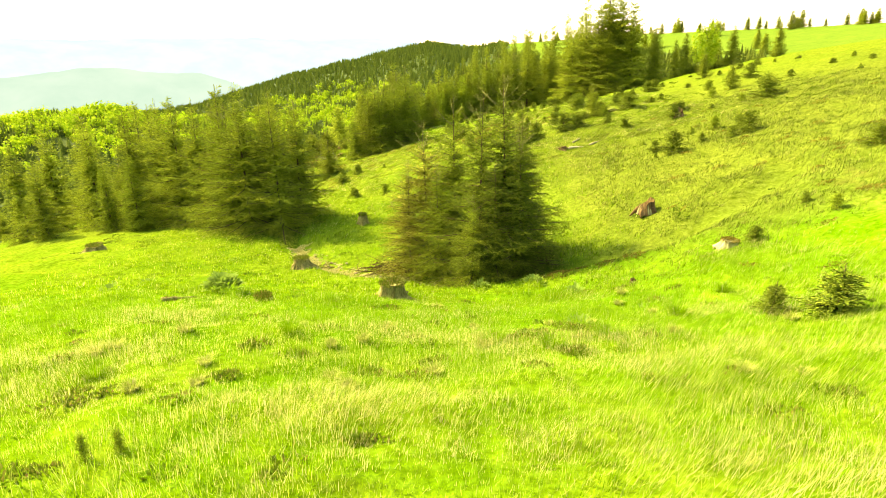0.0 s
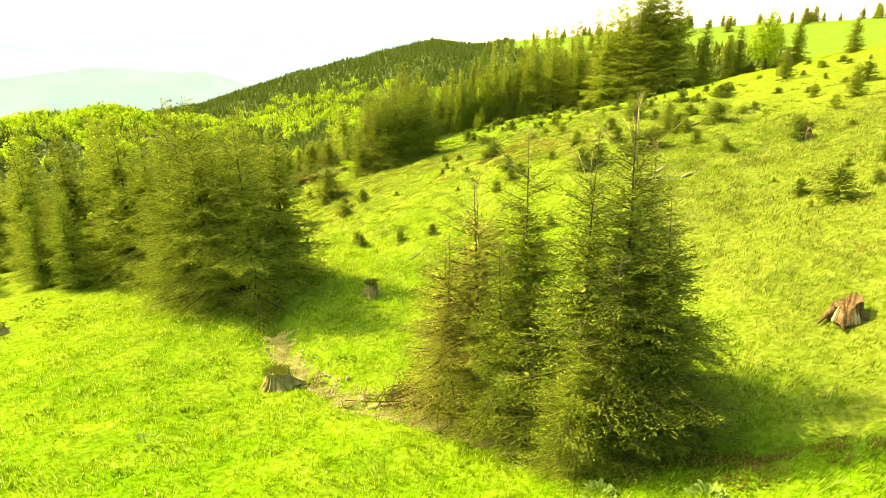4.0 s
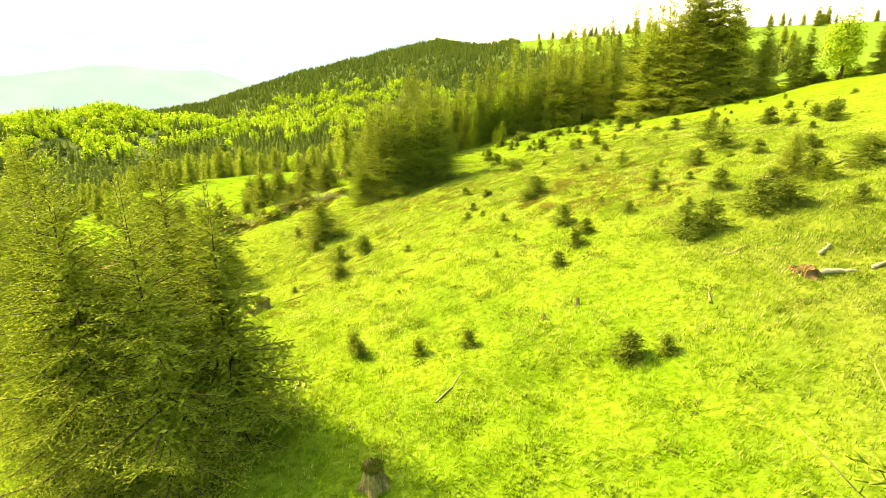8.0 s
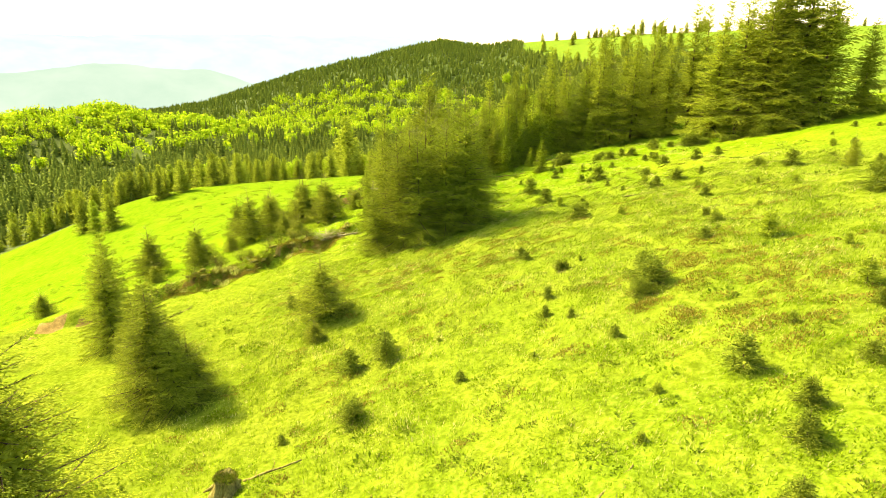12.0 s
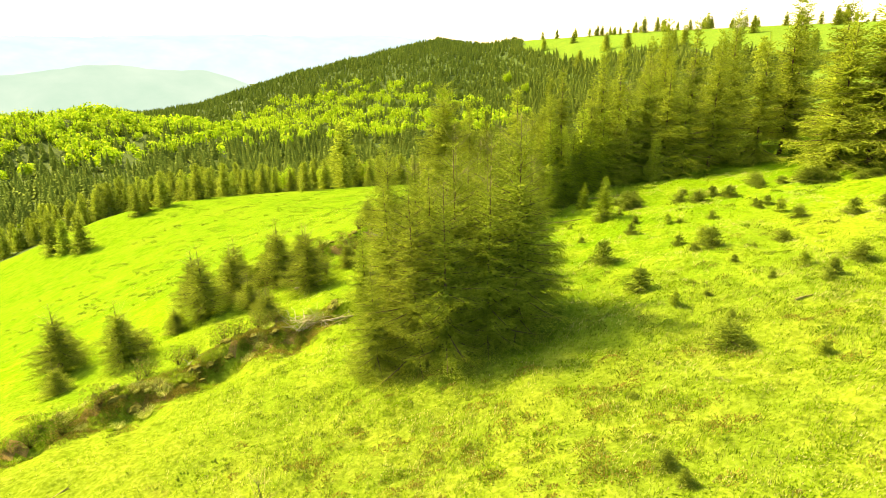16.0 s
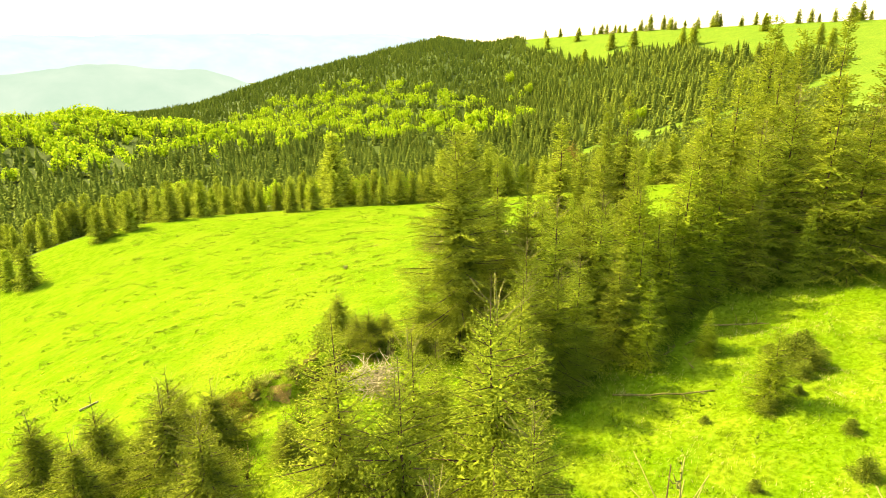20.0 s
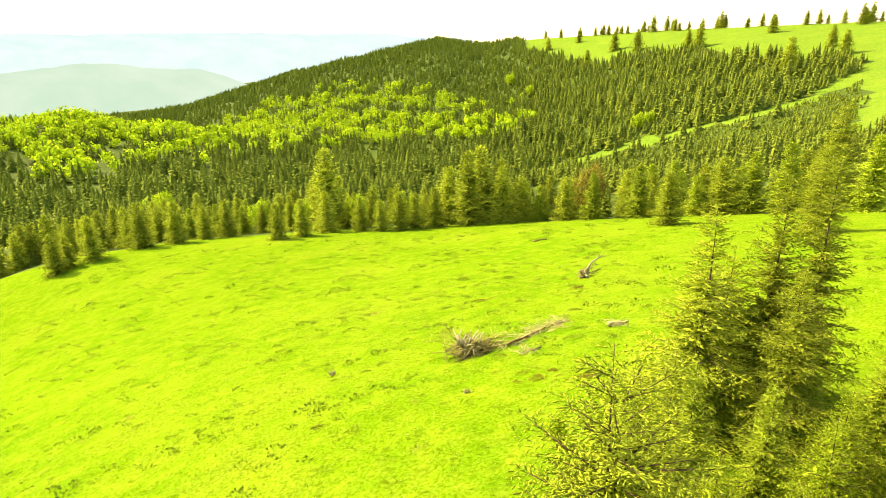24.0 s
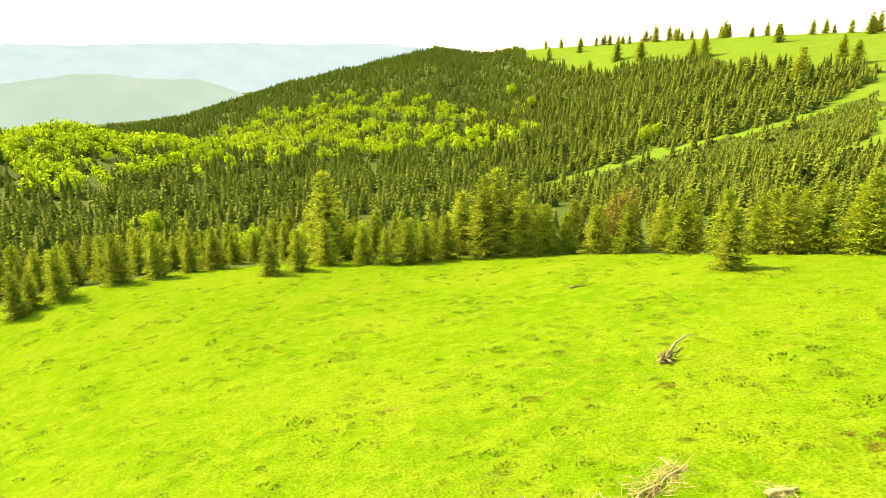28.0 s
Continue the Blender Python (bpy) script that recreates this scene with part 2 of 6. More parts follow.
stone = rough("pale_stone", [(0.0, (0.1, 0.09, 0.045)), (0.5, (0.2, 0.18, 0.095)), (1.0, (0.31, 0.285, 0.16))], 5, (1, 1, 1), 0.4)


def turf(name, haze_tint=0.0):
    """Meadow turf: broad patches of fresh and yellow grass, straw, small dark tussocks and brown heath."""
    m, node, link, out = shader(name)
    co = node("ShaderNodeTexCoord")
    broad, mid, fine = (node("ShaderNodeTexNoise", Scale=s, Detail=d, Roughness=0.6) for s, d in ((0.11, 3.0), (0.9, 5.0), (9.0, 6.0)))
    for n in (broad, mid, fine):
        link(co.outputs["Object"], n.inputs[0])
    base = ramp(node, link, broad.outputs[0], [(0.35, (0.052, 0.123, 0.004)), (0.55, (0.07, 0.141, 0.005)), (0.7, (0.1, 0.152, 0.008))])
    base = mixed(node, link, ramp(node, link, mid.outputs[0], [(0.42, (0, 0, 0)), (0.62, (1, 1, 1))]), base, (0.091, 0.155, 0.007))
    # the rough slope between hollow and crest carries older, yellower grass
    axes = node("ShaderNodeSeparateXYZ")
    link(co.outputs["Object"], axes.inputs[0])
    belt = node("ShaderNodeMapRange", i1=0.0, i2=100.0)
    link(axes.outputs[1], belt.inputs[0])
    old = ramp(node, link, belt.outputs[0], [(0.13, (0, 0, 0)), (0.24, (0.25, 0.25, 0.25)), (0.32, (0.5, 0.5, 0.5)), (0.43, (0.55, 0.55, 0.55)), (0.48, (0.25, 0.25, 0.25)), (0.53, (0.05, 0.05, 0.05)), (0.6, (0, 0, 0))])
    base = mixed(node, link, old, base, mixed(node, link, mid.outputs[0], (0.075, 0.1, 0.008), (0.112, 0.13, 0.014)))
    # coarse brownish grass on the foot of the slope, ragged where it meets the meadow
    lie = node("ShaderNodeVectorMath")
    lie.operation = "DOT_PRODUCT"
    link(co.outputs["Object"], lie.inputs[0])
    lie.inputs[1].default_value = (0.06, 0.1, 0.0)
    ragged = node("ShaderNodeMath", i1=0.2)
    ragged.operation = "MULTIPLY_ADD"
    link(mid.outputs[0], ragged.inputs[0])
    link(lie.outputs["Value"], ragged.inputs[2])
    foot_edge = node("ShaderNodeMapRange", i1=1.62, i2=1.78)
    link(ragged.outputs[0], foot_edge.inputs[0])
    foot_end = node("ShaderNodeMapRange", i1=36.0, i2=24.0)
    link(axes.outputs[1], foot_end.inputs[0])
    foot_side = node("ShaderNodeMapRange", i1=2.0, i2=5.0)
    link(axes.outputs[0], foot_side.inputs[0])
    foot = mixed(node, link, 1.0, mixed(node, link, 1.0, foot_edge.outputs[0], foot_end.outputs[0], "MULTIPLY"), foot_side.outputs[0], "MULTIPLY")
    foot = mixed(node, link, 1.0, foot, (0.72, 0.72, 0.72), "MULTIPLY")
    base = mixed(node, link, foot, base, mixed(node, link, mid.outputs[0], (0.06, 0.085, 0.007), (0.1, 0.118, 0.014)))
    base = mixed(node, link, 1.0, base, ramp(node, link, belt.outputs[0], [(0.04, (0.9, 0.95, 0.95)), (0.10, (0.79, 0.95, 0.9)), (0.16, (0.9, 0.94, 1.0)), (0.57, (0.94, 0.94, 1.0)), (0.66, (0.84, 0.86, 1.0))]), "MULTIPLY")
    blade = ramp(node, link, fine.outputs[0], [(0.34, (0.4, 0.46, 0.4)), (0.5, (0.95, 0.96, 0.95)), (0.66, (1.45, 1.32, 2.2))])
    base = mixed(node, link, 0.62, base, blade, "MULTIPLY")
    # trodden hummocks strung along the slope: dark tufts, their shaded sides painted in too
    mp = node("ShaderNodeMapping", Scale=(0.75, 1.5, 1.0), Rotation=(0, 0, 0.5))
    link(co.outputs["Object"], mp.inputs[0])
    warp = node("ShaderNodeTexNoise", Scale=1.6, Detail=3.0)
    link(mp.outputs[0], warp.inputs[0])
    moved = node("ShaderNodeVectorMath", i1=(0.0, 0.0, 0.0))
    moved.operation = "MULTIPLY_ADD"
    link(warp.outputs[1], moved.inputs[0])
    moved.inputs[1].default_value = (0.5, 0.5, 0.5)
    link(mp.outputs[0], moved.inputs[2])
    cells = node("ShaderNodeTexVoronoi", Scale=1.6)
    link(moved.outputs[0], cells.inputs[0])
    dots = ramp(node, link, cells.outputs["Distance"], [(0.12, (1, 1, 1)), (0.26, (0, 0, 0))])
    where = ramp(node, link, mid.outputs[0], [(0.36, (0, 0, 0)), (0.52, (1, 1, 1))])
    spot = mixed(node, link, 1.0, mixed(node, link, 1.0, dots, (0.65, 0.65, 0.65), "MULTIPLY"), where, "MULTIPLY")
    base = mixed(node, link, spot, base, (0.031, 0.0589, 0.00248))
    heath = node("ShaderNodeTexNoise", Scale=0.35, Detail=6.0, Roughness=0.7)
    link(co.outputs["Object"], heath.inputs[0])
    base = mixed(node, link, ramp(node, link, heath.outputs[0], [(0.63, (0, 0, 0)), (0.74, (0.465, 0.465, 0.465))]), base, (0.0992, 0.0744, 0.0186))
    # far pasture: haze of distance put into the colour, duller and bluer
    if haze_tint:
        base = mixed(node, link, haze_tint, base, (0.075, 0.115, 0.045))
    d = node("ShaderNodeBsdfDiffuse")
    link(base, d.inputs[0])
    bp = node("ShaderNodeBump", Strength=0.9, Distance=0.12)
    hgt = node("ShaderNodeMath", i1=0.5)
    hgt.operation = "MULTIPLY_ADD"
    link(fine.outputs[0], hgt.inputs[0])
    link(mid.outputs[0], hgt.inputs[2])
    link(hgt.outputs[0], bp.inputs["Height"])
    link(bp.outputs[0], d.inputs["Normal"])
    link(d.outputs[0], out.inputs[0])
    return m


turf_mat = turf("meadow_turf")
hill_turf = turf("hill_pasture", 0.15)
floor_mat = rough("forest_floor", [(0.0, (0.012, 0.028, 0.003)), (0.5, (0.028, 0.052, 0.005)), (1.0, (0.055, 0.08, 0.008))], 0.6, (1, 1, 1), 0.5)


# --- the lie of the land ---
KNOLLS = [(15, 56, 9, -1.2), (1.5, 13, 5, -1.37), (-4, 18, 5, -1.02), (4, 20, 7, -1.21), (6, 5, 7, -1.51), (-12, 20, 9, -0.49), (-8, 31, 6, -1.43),
          (0, 30, 10, 1.06), (10, 32, 12, -0.56), (-9, 45, 8, -0.65), (2, 47, 12, -0.25), (-20, 55, 12, 1.38), (-6, 68, 11, 1.19), (8, 62, 14, 0.19), (-22, 80, 14, 2.53), (2, 100, 16, 0.91), (-18, 113, 13, -0.95), (-40, 105, 20, 3.3), (-55, 80, 30,
          -4.19), (-30, 130, 18, 2.25), (18, 105, 18, 0.81), (20, 60, 20, 4.07), (-64, 137, 16, 5.2), (-25, 25, 18,
          2.08), (0, -5, 10, 0.85), (-4, 8, 5, 0.76)]


def pasture(x, y):
    """Height of the pasture's broad slope with its knolls and hollows."""
    x, y = np.clip(x, -110, 60), np.clip(y, -25, 150)
    X, Y = x / 50, (y - 60) / 60
    z = -7.977 + 8.977 * X + -8.457 * Y + -2.955 * X * Y + -1.578 * X * X + -0.922 * Y * Y
    for a, b, s, h in KNOLLS:
        z = z + h * np.exp(-((x - a) ** 2 + (y - b) ** 2) / (2 * s * s))
    return z


def ease(t):
    t = np.clip(t, 0, 1)
    return t * t * (3 - 2 * t)


HUB = (-8.5, 65.0)
# bearing from the hub, metres to the wood's edge, to the valley floor and to the ridge, heights of floor and ridge
VALLEY = np.array([(-180, 120, 500, 900, -20, 0), (-110, 120, 400, 900, -55, -40), (-50, 106, 300, 760, -62, -70),
                   (-39, 88, 330, 720, -64, -70), (-31, 82, 365, 690, -67, -62), (-24, 86, 400, 660, -70, -52), (-15, 81, 350, 670, -62, -22), (-1, 71.5, 290, 690, -54, 12), (3, 71.5, 280, 680, -52, 5),
                   (8, 70, 260, 650, -49, 11), (18, 65, 215, 540, -41, 14), (27, 59.5, 180, 480, -34, 14), (37, 58, 165, 450, -28, 14), (50, 76, 170, 420, -20, 16),
                   (75, 110, 250, 500, 0, 18), (110, 120, 300, 700, 5, 20), (180, 120, 500, 900, -20, 0)], float)


def height(x, y):
    x, y = np.asarray(x, float), np.asarray(y, float)
    dx, dy = x - HUB[0], y - HUB[1]
    d, th = np.hypot(dx, dy) + 1e-6, np.degrees(np.arctan2(dx, dy))
    de, dv, dr, zv, zr = (np.interp(th, VALLEY[:, 0], VALLEY[:, k]) for k in range(1, 6))
    k = np.minimum(d, de) / d
    z = pasture(HUB[0] + dx * k, HUB[1] + dy * k)
    t = np.clip((d - de) / (dv - de), 0, 1)
    z = z + (zv - z) * (t + 0.6 * t * (1 - t) ** 2 - 0.25 * t * t * (1 - t))
    t = np.clip((d - dv) / (dr - dv), 0, 1)
    z = z + (zr - z) * (0.35 * t + 0.65 * ease(t)) * (d > dv)
    # beyond the ridge the land falls away
    z = z - 60 * ease((d - dr) / 500) - 40 * ease((d - dr - 500) / 1500)
    # wooded spur in the valley
    z = z + 34 * np.exp(-(((x + 235) / 120) ** 2 + ((y - 400 - 0.12 * (x + 235)) / 85) ** 2))
    return z


STRIP = [(-8, 272), (13, 281), (36, 314), (52, 314), (73, 309), (90, 306), (109, 295), (121, 295), (135, 299), (145, 302), (168, 316)]
DITCH = [(-22, 44.5), (-17.5, 45.8), (-15.4, 46.7), (-13.3, 47.5), (-12.8, 48.7), (-11.5, 49.7), (-9.9, 50.1), (-9.0, 51.0)]
SCARP = [(-13.6, 58.6), (-12.0, 59.6), (-10.9, 60.2), (-10.0, 60.8), (-9.3, 61.4), (-8.6, 61.6)]
RILL = [(-7.5, 24.5), (-5.0, 20.0), (-4.2, 18.4), (-3.2, 17.2), (-1.5, 16.0), (0.5, 14.6), (3, 13.9), (6.0, 13.6), (9, 15)]


def off_line(x, y, line):
    """Distance from a line of points, and the signed side."""
    best = np.full(np.shape(x), 1e9)
    side = np.zeros(np.shape(x))
    for (ax, ay), (bx, by) in zip(line, line[1:]):
        vx, vy = bx - ax, by - ay
        t = np.clip(((x - ax) * vx + (y - ay) * vy) / (vx * vx + vy * vy), 0, 1)
        d = np.hypot(x - ax - t * vx, y - ay - t * vy)
        s = np.sign((y - ay) * vx - (x - ax) * vy)
        side = np.where(d < best, s, side)
        best = np.minimum(d, best)
    return best, side


def waves(x, y, size, seed, n=7):
    """Cheap smooth unevenness from a few crossing waves, about -1 to 1."""
    g = np.random.default_rng(seed)
    out = 0
    for a, p, k in zip(g.uniform(0, 6.28, n), g.uniform(0, 6.28, n), g.uniform(0.6, 1.7, n)):
        out = out + np.sin((x * np.cos(a) + y * np.sin(a)) * 6.28 * k / size + p)
    return out / (n * 0.6)


def ground_z(x, y):
    """The finished ground: the land, the old bank and ditch, the rill and the hummocks."""
    x, y = np.asarray(x, float), np.asarray(y, float)
    z = height(x, y)
    for line, drop in ((DITCH, 0.5), (SCARP, 0.6)):
        d, s = off_line(x, y, line)
        v = d * s + 0.12 * waves(x, y, 1.3, 15)
        z = z + drop * np.clip(0.62 + 0.6 * waves(x, y, 3.4, 11), 0.08, 1.2) * np.tanh(v / 0.34) * np.exp(-((v / 1.4) ** 2))
    d, _ = off_line(x, y, RILL)
    z = z - 0.22 * np.exp(-((d / 0.45) ** 2))
    near = np.exp(-((np.hypot(x + 4, (y - 55) * 0.55) / 45) ** 4))
    return z + near * (0.055 * waves(x, y, 1.9, 3) + 0.045 * waves(x, y, 0.95, 5) + 0.03 * waves(x, y, 0.6, 6) + 0.08 * waves(x, y, 5.0, 7))


def polar(x, y):
    dx, dy = np.asarray(x, float) - HUB[0], np.asarray(y, float) - HUB[1]
    return np.degrees(np.arctan2(dx, dy)), np.hypot(dx, dy)


def open_land(x, y):
    """True where the far land is meadow, not wood."""
    th, d = polar(x, y)
    de = np.interp(th, VALLEY[:, 0], VALLEY[:, 1])
    low = np.interp(th, [6.5, 7.2, 10.6, 13.7, 17, 22.4, 24.7, 28.7, 34.3, 60], [900, 560, 494, 440, 435, 409, 365, 347, 325, 300])
    s, _ = off_line(x, y, STRIP)
    wide = np.interp(x, [-10, 40, 75, 90, 120, 150], [3, 5, 5, 3, 2.6, 4.5])
    glade = (((x - 117) / 10) ** 2 + ((y - 246) / 7) ** 2 < 1) | ((th > 35.0 + 0.8 * waves(x, y, 30, 19)) & (th < 60) & (d > 228))
    return (d < de) | ((th > 6.5) & (th < 80) & (d > low + 6 * waves(x, y, 40, 9))) | (s < wide + 1.2 * waves(x, y, 25, 8)) | glade


# --- the ground: one sheet to the horizon ---
def axis(start, stop, step, far_low, far_high, growth):
    mid = list(np.arange(start, stop + step / 2, step))
    lo, s = [start], step
    while lo[-1] > far_low:
        s = min(s * growth, 160)
        lo.append(lo[-1] - s)
    hi, s = [mid[-1]], step
    while hi[-1] < far_high:
        s = min(s * growth, 160)
        hi.append(hi[-1] + s)
    return np.array(lo[:0:-1] + mid + hi[1:])


def ground():
    xs = axis(-17, 13, 0.24, -2600, 2600, 1.09)
    ys = np.concatenate([axis(-4, 72, 0.24, -400, 72, 1.25), axis(72.3, 116, 0.4, 72.3, 3000, 1.045)])
    X, Y = np.meshgrid(xs, ys)
    Z = ground_z(X, Y)
    V = np.stack([X, Y, Z], -1).reshape(-1, 3)
    ny, nx = X.shape
    k = (np.arange(ny - 1)[:, None] * nx + np.arange(nx - 1)).ravel()
    F = np.stack([k, k + 1, k + nx + 1, k + nx], 1)
    cx, cy = V[F].mean(1)[:, 0], V[F].mean(1)[:, 1]
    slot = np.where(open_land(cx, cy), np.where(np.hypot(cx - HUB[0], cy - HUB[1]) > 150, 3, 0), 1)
    bare = np.zeros(len(cx), bool)
    for line in (DITCH, SCARP):
        d, s = off_line(cx, cy, line)
        bare |= (np.abs(d * s + 0.12 * waves(cx, cy, 1.3, 15)) < 0.34 + 0.22 * waves(cx, cy, 1.1, 12)) & (waves(cx, cy, 1.6, 13) > 0.35)
    slot = np.where(bare, 2, slot)
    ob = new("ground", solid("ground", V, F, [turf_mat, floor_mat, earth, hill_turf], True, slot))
    tagged(ob, "hummocky bright green mountain pasture falling to a wooded valley", "ground", kind="structure")


ground()


# --- far mountains: haze put into a pale glowing colour ---
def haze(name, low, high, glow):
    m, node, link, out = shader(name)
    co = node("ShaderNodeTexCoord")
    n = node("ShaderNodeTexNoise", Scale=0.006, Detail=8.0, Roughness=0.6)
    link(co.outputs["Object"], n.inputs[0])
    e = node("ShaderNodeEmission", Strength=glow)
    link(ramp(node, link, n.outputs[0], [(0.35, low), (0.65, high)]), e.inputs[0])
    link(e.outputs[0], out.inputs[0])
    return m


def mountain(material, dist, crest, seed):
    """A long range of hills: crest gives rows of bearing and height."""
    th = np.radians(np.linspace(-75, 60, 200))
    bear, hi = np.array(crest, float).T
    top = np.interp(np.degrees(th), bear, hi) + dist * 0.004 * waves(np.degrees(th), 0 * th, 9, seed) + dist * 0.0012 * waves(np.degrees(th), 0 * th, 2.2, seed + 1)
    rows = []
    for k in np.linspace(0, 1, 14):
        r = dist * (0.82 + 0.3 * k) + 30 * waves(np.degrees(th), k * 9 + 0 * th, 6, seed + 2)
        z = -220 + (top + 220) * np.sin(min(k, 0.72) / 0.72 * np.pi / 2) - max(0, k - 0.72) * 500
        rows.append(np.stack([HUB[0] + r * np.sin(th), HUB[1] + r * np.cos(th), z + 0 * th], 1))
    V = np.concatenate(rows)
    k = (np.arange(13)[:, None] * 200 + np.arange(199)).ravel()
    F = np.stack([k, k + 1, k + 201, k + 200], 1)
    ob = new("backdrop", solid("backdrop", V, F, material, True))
    tagged(ob, "distant wooded mountain range, its haze painted as a pale glow", "mountains", kind="structure")


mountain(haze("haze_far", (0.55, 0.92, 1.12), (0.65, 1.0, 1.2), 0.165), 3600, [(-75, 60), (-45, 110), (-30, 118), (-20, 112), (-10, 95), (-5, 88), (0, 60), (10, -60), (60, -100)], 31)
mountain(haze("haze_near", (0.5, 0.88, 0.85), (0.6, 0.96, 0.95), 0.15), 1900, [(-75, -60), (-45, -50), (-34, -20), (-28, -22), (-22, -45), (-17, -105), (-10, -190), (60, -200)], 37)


# --- conifers ---
def spruce(seed, H, R, step=0.3, clear=0.04, leader=0.35, sprig=0.1, wide=0.012, fill=1.0, droop=0.35, column=0.85, core=0.5, hang=0.3, ragged=0.5, form="cross"):
    """Crown and trunk of one spruce, H metres high: whorls of boughs, each a fan of branchlets set with needle shoots."""
    rng = np.random.default_rng(seed)
    base, way, lens = [], [], []
    limbs = []
    z = max(clear * H, 0.05)
    while z < H - leader * 0.8:
        u = z / H
        reach = R * min(1.0, 0.72 + u * 3) * (1 - u) ** column * (0.94 + 0.1 * math.sin(z * 5 + seed))
        n = rng.integers(6, 9) if u < 0.7 else rng.integers(5, 7)
        turn = rng.uniform(0, 6.28)
        for k in range(n):
            L = max(reach * rng.uniform(0.86 - 0.34 * ragged, 1.06 + 0.16 * ragged), 0.02 * H + 0.05)
            a = turn + k * 6.283 / n + rng.uniform(-0.35, 0.35)
            out_way = np.array([math.cos(a), math.sin(a), 0])
            cross = np.array([-out_way[1], out_way[0], 0])
            # low boughs sag and lift their tips, high ones climb
            rise = -droop * (1 - u) * rng.uniform(0.5, 1.3) + 1.05 * u ** 1.6
            curl = 0.42 * (1 - u) * droop / max(L, 0.2)
            z0 = z + rng.uniform(-0.5, 0.5) * step
            m = max(3, int(L / (sprig * 0.8) * fill))
            s = (np.arange(m) + rng.uniform(0.2, 0.8)) / m
            spine = out_way * (s * L)[:, None] + np.stack([0 * s, 0 * s, z0 + rise * s * L + curl * (s * L) ** 2], 1)
            if L > 0.25:
                limbs.append((spine[[0, m // 2, -1]], L))
            spread = 0.4 * L * np.sin(np.pi * np.clip(s * 0.93 + 0.05, 0, 1)) ** 0.75 + sprig * 0.5
            for sgn in (-1, 1):
                # one branchlet to each side of every joint, swept forward, its shoots in line
                tilt = rng.normal(-0.12 - hang * (1 - u), 0.22, m)
                sweep = rng.uniform(0.45, 0.85, m)
                stem = cross * sgn * 0.85 + out_way * sweep[:, None] + np.array([0, 0, 1]) * tilt[:, None]
                stem /= np.linalg.norm(stem, axis=1, keepdims=True)
                count = np.maximum(1, (spread * rng.uniform(0.75, 1.15, m) / (sprig * 0.62) + rng.uniform(0, 0.9, m)).astype(int))
                idx = np.repeat(np.arange(m), count)
                along = np.concatenate([np.arange(c) for c in count])
                p = spine[idx] + stem[idx] * (along * sprig * 0.62)[:, None]
                p[:, 2] -= 0.3 * hang * (1 - u) * (along * sprig * 0.62) ** 2 / max(L * 0.4, 0.1)
                fork = np.where(along % 3 == 0, 0.0, np.where(along % 3 == 1, 0.75, -0.6))
                side = np.cross(stem[idx], [0, 0, 1.0])
                d = stem[idx] + side * fork[:, None] + rng.normal(0, 0.16, (len(idx), 3)) + [0, 0, 0.25 * u + 0.05]
                base.append(p)
                way.append(d)
                lens.append(sprig * rng.uniform(0.75, 1.2, len(idx)))
            # shoots along the bough itself and at its tip
            base.append(spine)
            way.append(out_way[None] + np.stack([0 * s, 0 * s, rise + 2 * curl * s * L + 0.2], 1) + rng.normal(0, 0.25, (m, 3)))
            lens.append(np.full(m, sprig * 1.1))
        z += step * rng.uniform(0.75, 1.25) * (1 - 0.45 * u)
    # shoots close round the leader
    zz = np.linspace(H - leader, H, 12)
    base.append(np.stack([0 * zz, 0 * zz, zz], 1))
    way.append(np.stack([rng.normal(0, 0.5, 12), rng.normal(0, 0.5, 12), np.full(12, 1.0)], 1))
    lens.append(np.full(12, sprig * 0.5))
    B, W, L = np.concatenate(base), np.concatenate(way), np.concatenate(lens)
    V, F = sprigs(B, W, L, wide * (0.75 + 0.5 * rng.random(len(B))), rng, form)
    if core:
        # the close inner mass of twigs
        n = int(len(B) * core * 0.5)
        k = rng.integers(0, len(B), n)
        pull = rng.uniform(0.1, 0.6, (n, 1))
        B2 = B[k] * np.concatenate([pull, pull, np.ones((n, 1))], 1)
        size = sprig * rng.uniform(1.3, 2.0, n) * np.clip((H - B2[:, 2]) / (0.4 * H), 0.25, 1)
        V, F = joined([(V, F), sprigs(B2, W[k] + rng.normal(0, 0.6, (n, 3)), size, size * 0.2, rng)])
    hz = np.linspace(-0.12, H, 9)
    bend = 0.012 * H * np.sin(hz / H * 3 + seed)
    tr = [stick(np.stack([bend * (hz / H), bend * 0.5 * (hz / H), hz], 1), 0.0105 * H * (1 - hz.clip(0) / H) ** 1.35 + 0.0025, 7)]
    for pts, L in limbs:
        tr.append(stick(pts, [0.012 * L + 0.003, 0.009 * L + 0.003, 0.003], 3))
    return (V, F), joined(tr)


